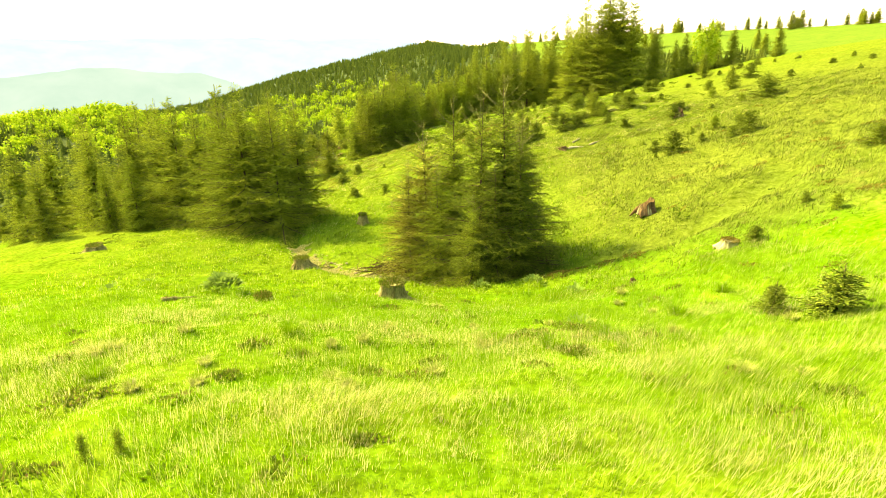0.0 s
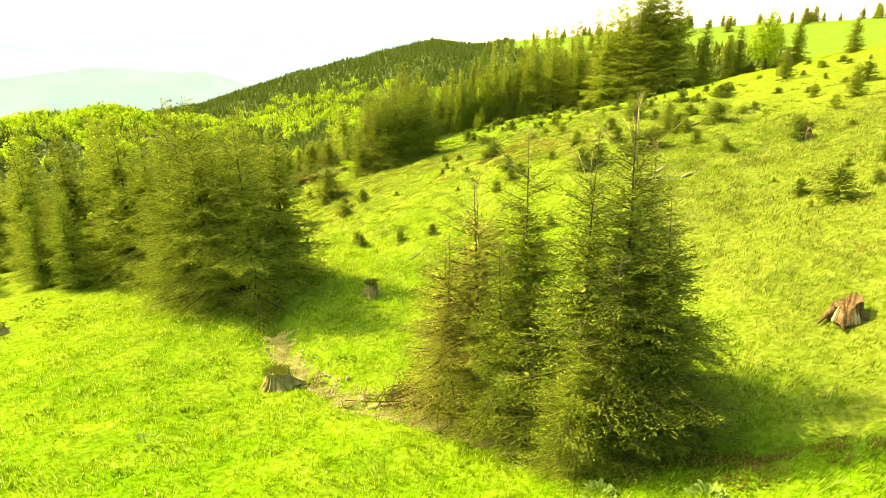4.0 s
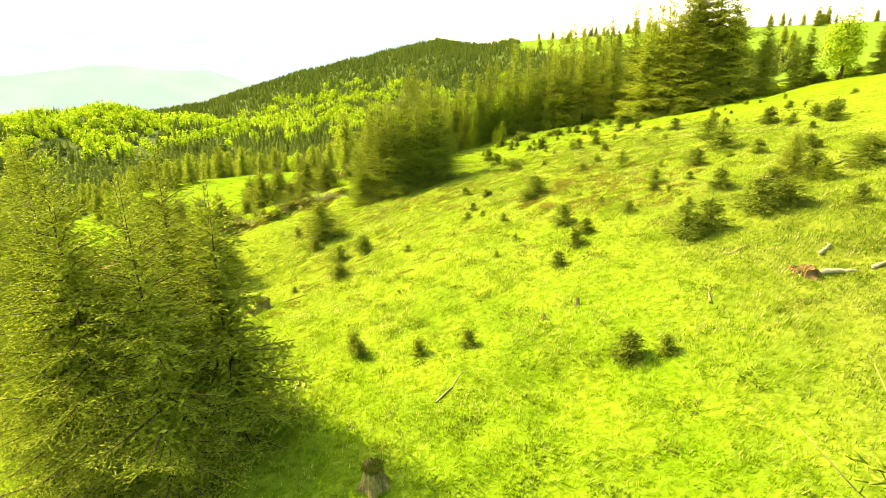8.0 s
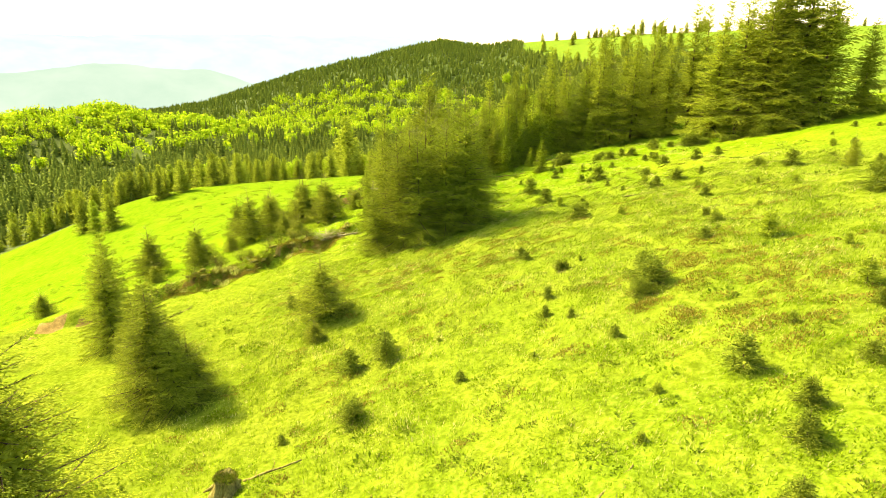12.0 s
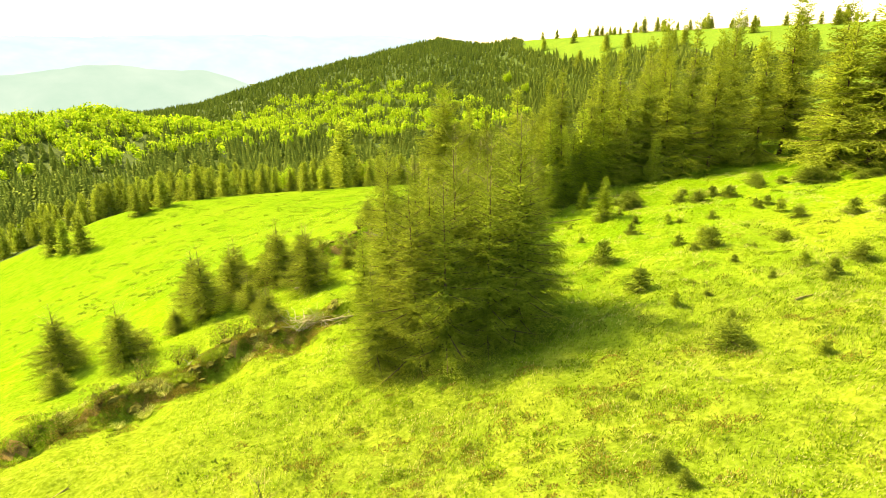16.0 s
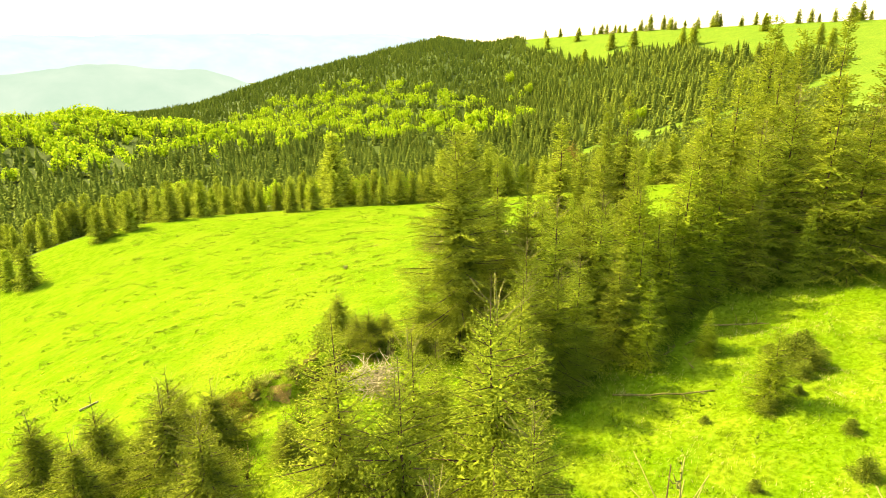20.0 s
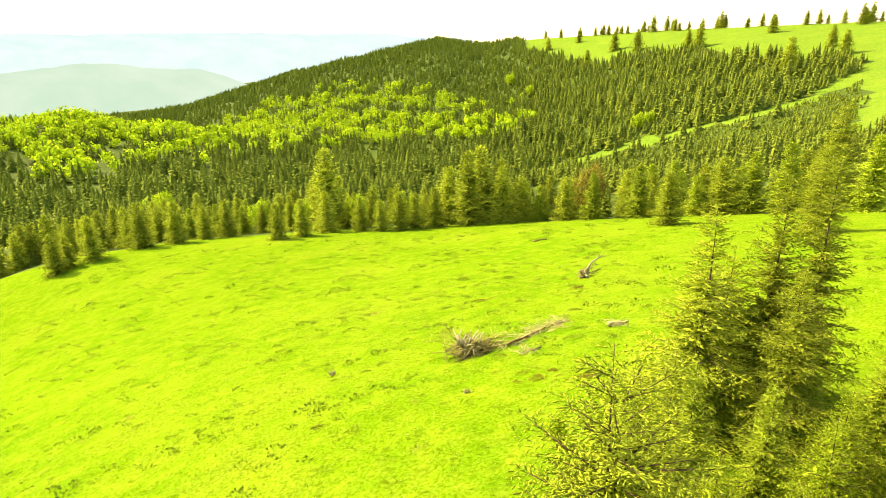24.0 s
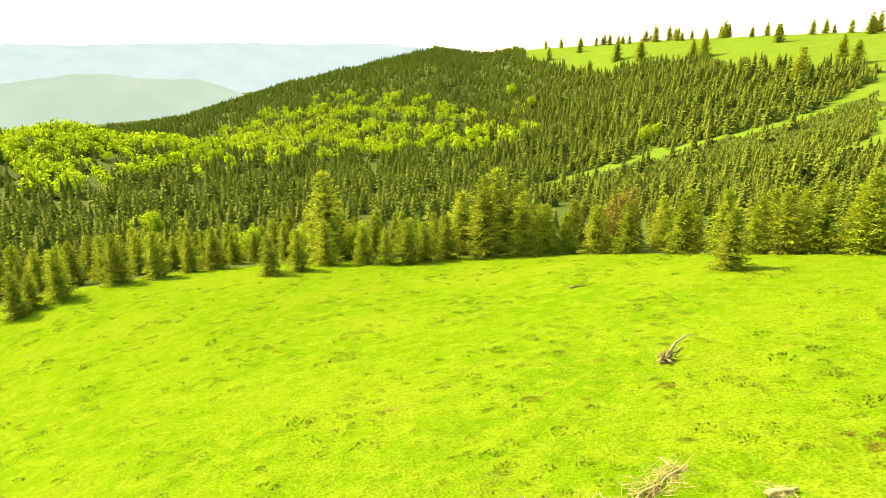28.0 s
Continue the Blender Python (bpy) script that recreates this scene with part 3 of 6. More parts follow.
def conifer(name, label, group, needles_mat, args, stubs=0):
    """A tree thing with its trunk and crown, kept as a pattern to copy."""
    (V, F), (TV, TF) = spruce(**args)
    if stubs:
        rng = np.random.default_rng(args["seed"] + 90)
        dead = []
        for _ in range(stubs):
            z, a, L = rng.uniform(0.05, 0.4) * args["H"], rng.uniform(0, 6.28), rng.uniform(0.3, 0.8)
            dead.append(stick([(0, 0, z), (math.cos(a) * L * 0.6, math.sin(a) * L * 0.6, z + 0.02), (math.cos(a) * L, math.sin(a) * L, z - 0.1)], [0.014, 0.009, 0.004], 4))
        TV, TF = joined([(TV, TF)] + dead)
    root = thing(name, label, "tree", group)
    trunk = part("trunk", solid("trunk", TV, TF, bark, True), root)
    part("crown", solid("crown", V, F, needles_mat, args.get("form") == "finger"), root)
    if args["leader"] > 0.69:
        # last years' bare shoots, rising round the leader
        rng, H, bare = np.random.default_rng(args["seed"] + 60), args["H"], args["leader"]
        twigs = [stick([(0.006 * H, 0, H - bare * 1.1), (0.003 * H, 0.003 * H, H - bare * 0.5), (0, 0, H + 0.03)], [0.007, 0.005, 0.003], 6)]
        for up, n, L in ((0.98, 6, 0.42), (0.62, 5, 0.3), (0.2, 4, 0.14)):
            for k in range(n):
                a, z0, e, q = rng.uniform(0, 6.28), H - bare * up + rng.uniform(-0.04, 0.04), rng.uniform(0.6, 1.1), L * rng.uniform(0.6, 1.15) * bare / 0.8
                w = np.array([math.cos(a), math.sin(a), e])
                twigs.append(stick([(0, 0, z0), w * q * 0.5 + [0, 0, z0 - 0.02], w * q + [0, 0, z0 + 0.02]], [0.005, 0.004, 0.003], 4))
        LV, LF = joined(twigs)
        part("leader", solid("leader", LV, LF, shoot_mat, True), trunk, "bare green leader with last year's side shoots")
    return root


PATTERNS = {}


def plant(kind, x, y, h, turn=None, lean=0.0, sink=0.03, label="", fat=1.4):
    """Sets a copy of a pattern tree with its foot on the ground."""
    src, H = PATTERNS[kind]
    g = random.Random(int(x * 971 + y * 337))
    k = h / H
    m = Matrix.LocRotScale((x, y, float(ground_z(x, y)) - sink * k), Euler((radians(lean), 0, g.uniform(0, 6.28) if turn is None else turn)), (k * fat, k * fat, k))
    ob = copy_thing(src, m)
    if label:
        tagged(ob, label)
    return ob


def pattern(kind, name, label, group, needles_mat, stubs=0, **args):
    PATTERNS[kind] = (conifer(name, label, group, needles_mat, args, stubs), args["H"])


pattern("near", "young_spruce", "young green spruce with long bare leader beside the gully", "young spruces", needles_near, seed=1, H=5.0, R=1.5, leader=0.85, step=0.26, ragged=1.0, sprig=0.066, wide=0.0085, core=0.5, column=1.05, droop=0.35, hang=0.25, form="finger", fill=1.05)
pattern("near_b", "young_spruce", "young spruce with pale shoots and a long bare leader", "young spruces", needles_young, seed=21, H=5.0, R=1.3, leader=0.85, step=0.27, ragged=1.0, sprig=0.068, wide=0.0082, core=0.4, column=0.95, droop=0.35, hang=0.25, form="finger")
pattern("near_dry", "young_spruce", "thin yellowing young spruce with sparse dry needles", "young spruces", needles_dry, seed=8, H=3.5, R=0.95, leader=0.9, step=0.22, sprig=0.07, wide=0.0065, fill=0.9, core=0.3, column=0.75, hang=0.3, form="finger")
pattern("young", "young_spruce", "young green spruce with long bare leader standing on the pasture", "young spruces", needles, seed=1, H=5.0, R=1.3, leader=0.7, step=0.28, sprig=0.12, wide=0.018, ragged=0.8)
pattern("young_b", "young_spruce", "slender young spruce with bright tips among its neighbours", "young spruces", needles_young, seed=2, H=5.0, R=1.15, leader=0.65, step=0.3, sprig=0.12, wide=0.018, ragged=0.8)
pattern("dense", "spruce_tree", "dense dark green spruce with boughs down to the grass", "grown spruces", needles, seed=3, H=6.0, R=1.55, step=0.33, sprig=0.105, wide=0.015, leader=0.3, column=0.8, core=0.6, hang=0.35)
pattern("dense_b", "spruce_tree", "full-crowned spruce with drooping green boughs", "grown spruces", needles, seed=4, H=6.0, R=1.45, step=0.35, sprig=0.105, wide=0.015, leader=0.35, column=0.85, droop=0.45, core=0.6, hang=0.45)
pattern("tall", "spruce_tree", "tall forest spruce with dead twigs low on its trunk", "grown spruces", needles, stubs=44, seed=5, H=8.0, R=1.7, step=0.42, clear=0.15, sprig=0.125, wide=0.018, leader=0.3, column=0.9, droop=0.45, core=0.6, hang=0.45, ragged=0.8)
pattern("tall_b", "spruce_tree", "tall narrow spruce at the edge of the wood", "grown spruces", needles, stubs=36, seed=6, H=8.0, R=1.5, step=0.4, clear=0.1, sprig=0.125, wide=0.018, leader=0.35, column=0.9, droop=0.4, core=0.6, hang=0.45, ragged=0.9)
pattern("fresh", "young_spruce", "light green young spruce with fresh shoots", "young spruces", needles_fresh, seed=7, H=3.0, R=0.9, leader=0.35, step=0.2, sprig=0.075, wide=0.009, form="finger")
pattern("sapling", "spruce_sapling", "small dark green spruce sapling in the grass", "spruce saplings", needles_near, seed=9, H=0.6, R=0.30, leader=0.16, step=0.07, sprig=0.055, wide=0.0075, droop=-0.1, column=0.85, hang=0.0, form="finger")
pattern("sapling_b", "spruce_sapling", "bushy low spruce sapling in the grass", "spruce saplings", needles_near, seed=10, H=0.6, R=0.42, leader=0.08, step=0.08, sprig=0.055, wide=0.0075, droop=-0.1, column=0.65, hang=0.0, form="finger")
pattern("sapling_c", "spruce_sapling", "thin spruce sapling with an upright leader", "spruce saplings", needles_young, seed=11, H=0.8, R=0.30, leader=0.22, step=0.09, sprig=0.055, wide=0.0075, droop=0.0, column=0.9, hang=0.0, form="finger")
pattern("edge", "spruce_tree", "bushy spruce at the meadow's far edge", "edge spruces", needles, seed=12, H=5.0, R=1.5, step=0.36, sprig=0.23, wide=0.04, leader=0.25, column=0.68, core=0.6, form="flat", droop=0.2, hang=0.2)
pattern("edge_b", "spruce_tree", "pointed spruce at the meadow's far edge", "edge spruces", needles_young, seed=13, H=5.0, R=1.35, step=0.36, sprig=0.23, wide=0.04, leader=0.3, column=0.78, core=0.6, form="flat", droop=0.2, hang=0.2)
pattern("edge_c", "spruce_tree", "dark spruce standing in the wood's front row", "edge spruces", needles, seed=14, H=7.0, R=1.7, step=0.45, sprig=0.29, wide=0.05, leader=0.3, column=0.75, core=0.6, form="flat")
pattern("fine", "spruce_tree", "full spruce with hanging sprays of light green needles", "grown spruces", needles, seed=18, H=5.5, R=1.45, step=0.29, sprig=0.068, wide=0.0085, leader=0.4, column=0.85, droop=0.4, core=0.5, hang=0.4, ragged=0.8, form="finger")
pattern("great", "spruce_tree", "broad full spruce with layered drooping boughs", "grown spruces", needles, seed=27, H=6.5, R=1.75, step=0.3, sprig=0.075, wide=0.009, leader=0.3, column=0.72, droop=0.4, core=0.6, hang=0.45, ragged=0.5, form="finger", fill=1.25)
pattern("light", "young_spruce", "full light green young spruce in front of darker trees", "young spruces", needles_young, seed=15, H=5.0, R=1.35, step=0.29, sprig=0.07, wide=0.0085, leader=0.72, column=0.82, droop=0.3, core=0.5, hang=0.3, ragged=0.8, form="finger")
pattern("bushy", "young_spruce", "bushy young spruce with a thin upright leader on the bank", "young spruces", needles, seed=16, H=3.0, R=1.3, step=0.19, sprig=0.08, wide=0.0095, leader=1.0, column=1.25, droop=0.1, core=0.5, hang=0.1, form="finger")


# --- trees by the gully: the clump that the way passes over ---
for kind, x, y, h, turn, fat in (("near", 1.76, 14.7, 5.1, 0.3, 1.3), ("near", 1.2, 14.6, 4.95, 2.2, 1.2), ("near_b", 0.55, 16.1, 4.75, 1.0, 1.25), ("near", 2.3, 15.5, 4.2, 4.0, 1.3), ("near", 1.5, 14.1, 3.2, 1.4, 1.45),
                                 ("near_b", 0.95, 13.85, 2.4, 3.0, 1.4), ("near_dry", -0.25, 16.1, 4.15, 0.5, 1.25), ("near_dry", -0.75, 16.2, 3.2, 2.5, 1.45), ("near_b", 0.1, 15.4, 3.2, 5.0, 1.45), ("near", 2.1, 14.1, 3.9, 5.2, 1.25)):
    plant(kind, x, y, h, turn, fat=fat)
# the dark stand beside the gully
for kind, x, y, h in (("fine", -5.9, 21.6, 5.3), ("fine", -7.2, 22.0, 5.5), ("dense", -8.4, 23.3, 5.6), ("fine", -6.6, 23.8, 5.4), ("young", -5.4, 22.9, 4.7),
                      ("dense_b", -10.2, 25.2, 5.4), ("dense", -11.6, 26.2, 5.7), ("dense_b", -12.9, 27.6, 5.9), ("dense", -14.6, 28.0, 5.6), ("young_b", -13.6, 25.9, 3.6), ("young_b", -15.4, 26.8, 3.2),
                      ("dense", -15.9, 33.0, 6.2), ("dense_b", -17.8, 30.0, 5.4), ("dense", -20.0, 33.5, 6.3), ("tall_b", -18.2, 36.0, 6.8), ("dense_b", -22.5, 31.0, 5.6),
                      ("dense", -24.0, 36.0, 6.6), ("young", -19.0, 27.5, 3.8), ("dense_b", -6.6, 22.6, 5.2), ("light", -7.9, 22.4, 4.8), ("light", -9.2, 24.6, 5.0)):
    plant(kind, x, y, h, fat=1.25)
# the clump on the slope
for kind, x, y, h in (("fine", -5.5, 45.7, 5.2), ("light", -4.4, 46.9, 5.5), ("light", -2.75, 46.4, 5.95), ("light", -4.7, 45.3, 4.9), ("dense_b", -6.3, 47.0, 5.0), ("light", -3.6, 45.8, 4.9), ("light", -5.2, 48.6, 5.0), ("light", -2.3, 47.5, 4.6), ("dense", -5.1, 46.4, 5.4), ("light", -3.45, 47.4, 5.6),
                      ("young_b", -7.4, 49.5, 3.4), ("light", -6.6, 45.7, 3.2), ("fine", -6.8, 51.6, 5.8), ("light", -5.8, 51.0, 5.1), ("light", -4.4, 52.0, 5.6), ("dense_b", -3.9, 53.2, 4.7), ("light", -5.8, 53.2, 4.6), ("light", -4.0, 50.6, 4.2)):
    plant(kind, x, y, h, fat=1.2)
# the stand behind the crest, from its front to its back
STAND_FRONT = [("dense", 26.5, 49.5, 2.6), ("dense", 23.6, 51.0, 3.2), ("dense_b", 19.8, 53.2, 3.4), ("dense_b", 20.8, 53.6, 3.8), ("dense", 18.6, 54.6, 4.8), ("fresh", 1.7, 55.2, 1.9), ("light", -5.4, 55.4, 3.1), ("light", -4.3, 55.8, 3.4),
               ("light", -3.4, 56.6, 3.7), ("light", -2.5, 57.2, 3.4), ("fresh", 1.4, 57.7, 1.2), ("fresh", -0.2, 57.6, 2.2), ("light", -3.3, 57.4, 4.3), ("light", -2.0, 57.6, 3.5), ("dense", -0.8, 58.2, 3.2), ("fresh", -4.4, 58.0, 1.9),
               ("light", -3.3, 58.2, 2.6), ("fresh", -0.1, 58.8, 3.3), ("tall_b", 13.6, 60.6, 8.0), ("fresh", 0.9, 59.5, 2.7), ("light", -2.3, 59.2, 4.7), ("light", -1.0, 59.4, 4.5)]
STAND_MIDDLE = [("fresh", 0.7, 60.0, 3.7), ("dense", -1.4, 60.0, 4.1), ("fresh", 0.2, 60.2, 4.2), ("dense_b", 10.6, 61.4, 6.2), ("fresh", 1.4, 60.6, 3.3), ("dense_b", -1.2, 60.4, 4.6), ("light", 7.0, 61.3, 5.4), ("young_b", 5.6, 61.2, 2.4),
                ("tall", 8.4, 61.5, 6.6), ("fresh", 2.3, 61.0, 3.2), ("dense_b", 0.3, 60.9, 4.8), ("young", 4.1, 61.3, 2.8), ("fresh", 1.9, 61.2, 4.4), ("tall_b", 0.3, 61.2, 5.2), ("tall_b", 6.2, 61.8, 6.2), ("dense", -2.9, 60.9, 4.8),
                ("tall", 12.4, 62.5, 8.2), ("fresh", 3.1, 61.8, 3.9), ("light", 4.4, 62.3, 5.2), ("dense", 2.6, 62.4, 5.2), ("dense", 9.2, 63.2, 6.2), ("light", 5.6, 62.9, 6.0), ("young_b", -2.8, 62.2, 3.4)]
STAND_BACK = [("tall_b", -3.6, 62.8, 5.6), ("tall", 3.4, 63.8, 7.0), ("dense_b", -4.2, 63.3, 4.4), ("tall_b", 14.2, 65.2, 8.2), ("tall", 10.7, 65.2, 7.3), ("tall_b", 4.6, 64.6, 6.8), ("fresh", -1.9, 64.6, 2.6), ("tall_b", 6.4, 65.6, 7.2),
              ("fresh", -3.6, 65.0, 2.4), ("fresh", -0.05, 64.5, 2.9), ("fresh", 0.9, 65.6, 2.7), ("young_b", -0.6, 65.5, 3.2), ("young_b", 2.0, 66.2, 3.4), ("tall", 7.6, 66.8, 7.6), ("tall_b", 9.5, 67.4, 7.9), ("dense_b", 4.9, 67.2, 5.6), ("young_b", -1.6, 66.6, 3.4),
              ("tall", 12.0, 68.0, 8.0), ("dense", 0.9, 67.6, 4.6), ("fresh", -2.2, 68.0, 2.4), ("dense", 7.4, 69.2, 6.2), ("tall_b", 2.3, 69.4, 6.6), ("tall", 1.6, 70.0, 6.3), ("tall", 9.7, 73.1, 9.0)]
for kind, x, y, h in STAND_FRONT + STAND_MIDDLE + STAND_BACK:
    plant(kind, x, y, h, fat=1.25 if kind[:4] == "tall" else 1.2)
# the great double spruce at the wood's corner and its neighbour
for kind, x, y, h in (("dense", 11.9, 57.2, 6.6), ("tall", 13.0, 56.6, 8.4), ("dense", 13.9, 55.7, 7.4), ("dense_b", 16.7, 55.2, 7.8), ("dense", 14.6, 54.9, 5.4)):
    plant(kind, x, y, h, fat=1.4)
plant("great", -4.85, 61.0, 6.9, fat=1.35)
plant("tall_b", 14.9, 56.9, 10.6, fat=1.75)
plant("tall", 15.9, 56.0, 9.8, fat=1.7)
plant("dense", 15.3, 57.6, 8.6, fat=1.6)
plant("tall_b", -0.55, 69.0, 6.0, fat=1.75)
plant("dense_b", 0.6, 70.2, 4.6, fat=1.5)
# trees along the old bank
for kind, x, y, h in (("bushy", -19.8, 51.7, 2.9), ("bushy", -16.8, 50.9, 2.6), ("bushy", -16.0, 53.5, 1.2), ("bushy", -15.1, 54.4, 3.3), ("bushy", -14.4, 56.0, 2.6), ("bushy", -13.0, 54.0, 1.55), ("bushy", -12.5, 56.9, 3.1), ("bushy", -10.7, 55.0, 2.9),
                      ("bushy", -11.6, 52.0, 1.4), ("bushy", -17.2, 58.2, 2.7), ("bushy", -14.8, 57.6, 2.8), ("bushy", -13.1, 58.4, 2.8), ("bushy", -11.5, 57.6, 2.5), ("bushy", -9.4, 64.1, 2.0), ("bushy", -7.9, 61.9, 1.5), ("bushy", -8.4, 62.2, 1.3), ("bushy", -7.4, 62.2, 1.2), ("bushy", -9.3, 56.7, 1.3), 
                      ("bushy", -20.6, 53.0, 2.2), ("bushy", -24.6, 49.3, 1.6), ("light", -6.0, 60.4, 2.7), ("bushy", -12.2, 53.0, 1.1), ("bushy", -17.6, 52.6, 1.6), ("bushy", -18.6, 49.6, 1.3)):
    plant(kind, x, y, h, fat=1.3 if h > 1.9 else 1.6)
for kind, x, y, h, fat in (("dense_b", -14.6, 39.1, 3.6, 1.4), ("dense", -10.8, 34.7, 3.5, 1.65), ("dense_b", -11.5, 35.3, 3.1, 1.5), ("bushy", -10.1, 35.0, 1.8, 1.5), ("dense_b", -10.2, 34.3, 2.5, 1.6), ("bushy", -7.35, 38.5, 2.3, 1.5), ("dense", -15.3, 40.5, 4.1, 1.35), ("bushy", -12.6, 37.9, 2.4, 1.4), ("fine", -9.3, 28.0, 5.0, 1.6), ("bushy", -7.3, 37.0, 0.7, 1.7)):
    plant(kind, x, y, h, fat=fat)

# --- saplings scattered over the open slope: x, y, height ---
SLOPE_FOOT = [(4.9, 6.5, 0.63), (4.5, 7.1, 0.39), (6.5, 11.5, 0.34), (8.0, 11.5, 0.35), (8.0, 12.5, 0.22), (10.7, 14.4, 0.53), (10.1, 19.6, 0.72),
    (9.6, 19.6, 0.36), (7.3, 19.9, 0.20), (7.9, 20.0, 0.78), (8.9, 20.2, 0.32), (10.2, 20.4, 0.47), (7.6, 20.9, 0.40), (9.8, 21.4, 0.49), (9.2, 21.8,
    0.23), (2.1, 23.2, 0.34), (1.5, 23.3, 0.59), (13.1, 24.6, 0.83), (-2.3, 24.6, 0.43), (-1.3, 24.7, 0.37), (9.6, 24.9, 0.56), (-3.6, 25.1, 0.34), (7.8,
    25.5, 0.40), (-3.8, 25.6, 0.53), (7.5, 27.0, 0.47)]
SLOPE_LOW = [(0.9, 27.3, 0.39), (3.8, 27.3, 0.81), (4.4, 27.4, 0.76), (12.3, 27.7, 0.52), (6.3, 27.8, 0.69), (5.7, 27.8, 0.88), (1.5, 28.3, 0.47),
    (13.6, 28.8, 1.24), (7.8, 28.9, 0.63), (1.9, 29.0, 0.41), (9.1, 29.3, 0.78), (7.8, 29.4, 0.77), (5.7, 30.0, 0.58), (7.6, 30.1, 1.44), (1.5, 30.2,
    0.61), (11.0, 30.5, 0.33), (4.3, 31.2, 0.26), (2.8, 31.2, 0.23), (13.6, 31.2, 0.59), (5.4, 31.4, 0.27), (15.8, 31.6, 0.78), (-6.8, 31.8, 0.22), (-5.3,
    31.9, 0.45)]
SLOPE_MID = [(4.6, 32.1, 0.59), (-3.1, 32.2, 0.26), (9.2, 32.2, 0.58), (-0.0, 32.3, 0.26), (-1.6, 32.3, 0.12), (-5.4, 32.4, 0.33), (8.0, 32.8, 0.50),
    (6.3, 33.2, 0.58), (-0.6, 33.7, 0.21), (6.4, 34.0, 0.42), (5.4, 34.0, 0.31), (1.3, 34.2, 0.65), (-1.1, 34.2, 0.31), (-4.9, 34.5, 0.60), (-5.8, 34.5,
    0.63), (-3.6, 34.6, 0.15), (1.3, 34.8, 0.74), (7.8, 35.0, 0.78), (-5.0, 35.0, 0.62), (-0.9, 35.2, 0.30), (4.6, 35.8, 0.71), (8.1, 35.9, 0.57), (12.3,
    36.5, 0.68)]
SLOPE_HIGH = [(-0.3, 36.9, 0.26), (12.8, 37.0, 0.78), (0.3, 37.3, 0.21), (11.4, 37.5, 0.41), (8.5, 37.9, 0.81), (11.9, 38.2,
    0.40), (13.0, 38.6, 0.41), (16.4, 38.8, 1.69), (-1.0, 38.9, 0.28), (11.4, 39.0, 0.72), (-1.1, 39.4, 0.37), (11.8, 40.1, 0.38),
    (7.7, 40.4, 0.33), (-8.9, 40.4, 0.43), (10.3, 40.5, 0.44), (5.4, 41.6, 0.37), (10.2, 41.7, 1.10), (2.6, 41.7, 0.39), (1.3, 42.8, 0.59), (1.6, 43.2,
    0.41), (9.2, 43.5, 0.64), (1.9, 44.0, 0.26)]
CREST_SLOPE = [(1.1, 45.4, 0.41), (5.0, 45.5, 0.44), (6.0, 46.0, 0.43), (3.8, 46.0, 0.22), (7.0, 46.1, 0.32), (4.8, 46.4, 0.49), (0.8, 47.3, 0.76),
    (3.6, 47.7, 0.24), (5.7, 49.1, 0.37), (3.6, 49.3, 0.69), (3.6, 50.0, 0.70), (8.3, 50.0, 0.57), (0.5, 50.3, 0.81), (3.0, 50.4,
    0.40), (7.1, 50.9, 0.42), (7.0, 51.9, 0.57), (2.1, 52.7, 0.46), (0.3, 52.8, 0.27), (5.1, 52.9, 0.34), (6.8, 52.9, 0.30), (3.6, 53.2, 0.41), (7.0,
    53.6, 0.34), (2.6, 53.9, 0.33)]

for k, (x, y, h) in enumerate(SLOPE_FOOT + SLOPE_LOW + SLOPE_MID + SLOPE_HIGH + CREST_SLOPE):
    kind = "bushy" if h > 1.05 else "sapling_c" if k % 5 == 3 else "sapling_b" if k % 6 == 5 else "sapling"
    plant(kind, x, y, h * 1.1, fat=0.95 if h > 1.05 else 1.35)
more = random.Random(5)
for _ in range(90):
    x, y = more.uniform(-3, 22), more.uniform(20, 56)
    if y - 0.3 * x > 18 and x > -1 - (y - 20) * 0.0:
        plant(more.choice(("sapling", "sapling_b", "sapling_c")), x, y, more.uniform(0.16, 0.42), fat=1.6)
for _ in range(46):
    x = more.uniform(2, 24)
    plant(more.choice(("sapling", "sapling_b", "sapling_b")), x, 57.2 - 0.18 * x + more.gauss(0, 0.7), more.uniform(0.25, 0.7), fat=1.7)
for x, y, h in ((-1.99, 3.3, 0.24), (-1.8, 3.38, 0.22)):
    plant("sapling_c", x, y, h, fat=0.75)

# --- the far meadow's edge: single trees one by one ---
EDGE_LEFT = [(-56.7, 128.2, 4.2), (-54.3, 129.7, 6.0), (-50.1, 134.5, 6.4), (-46.0, 136.4, 6.1), (-43.5, 140.4, 4.9), (-41.0, 142.4, 5.9), (-30.0, 131.7, 5.0), (-27.0, 133.3, 5.2), (-24.4, 136.8, 5.9),
             (-19.5, 136.0, 4.9), (-16.5, 134.6, 4.5), (-13.8, 134.4, 5.4), (-11.7, 135.2, 5.1), (-9.1, 136.2, 5.6)]
EDGE_RIGHT = [(-4.3, 136.0, 10.4), (0.2, 135.0, 8.0), (2.7, 134.0, 6.3), (5.1, 133.5, 4.9), (8.1, 131.0, 5.8), (11.0, 128.5, 5.9), (15.2, 124.0, 6.4), (13.8, 110.6, 5.0), (18.0, 121.0, 6.4),
              (19.6, 118.5, 4.6), (21.6, 117.0, 6.2), (23.9, 115.5, 6.4), (26.0, 113.0, 7.0), (28.4, 111.0, 6.6), (30.6, 108.0, 6.8)]
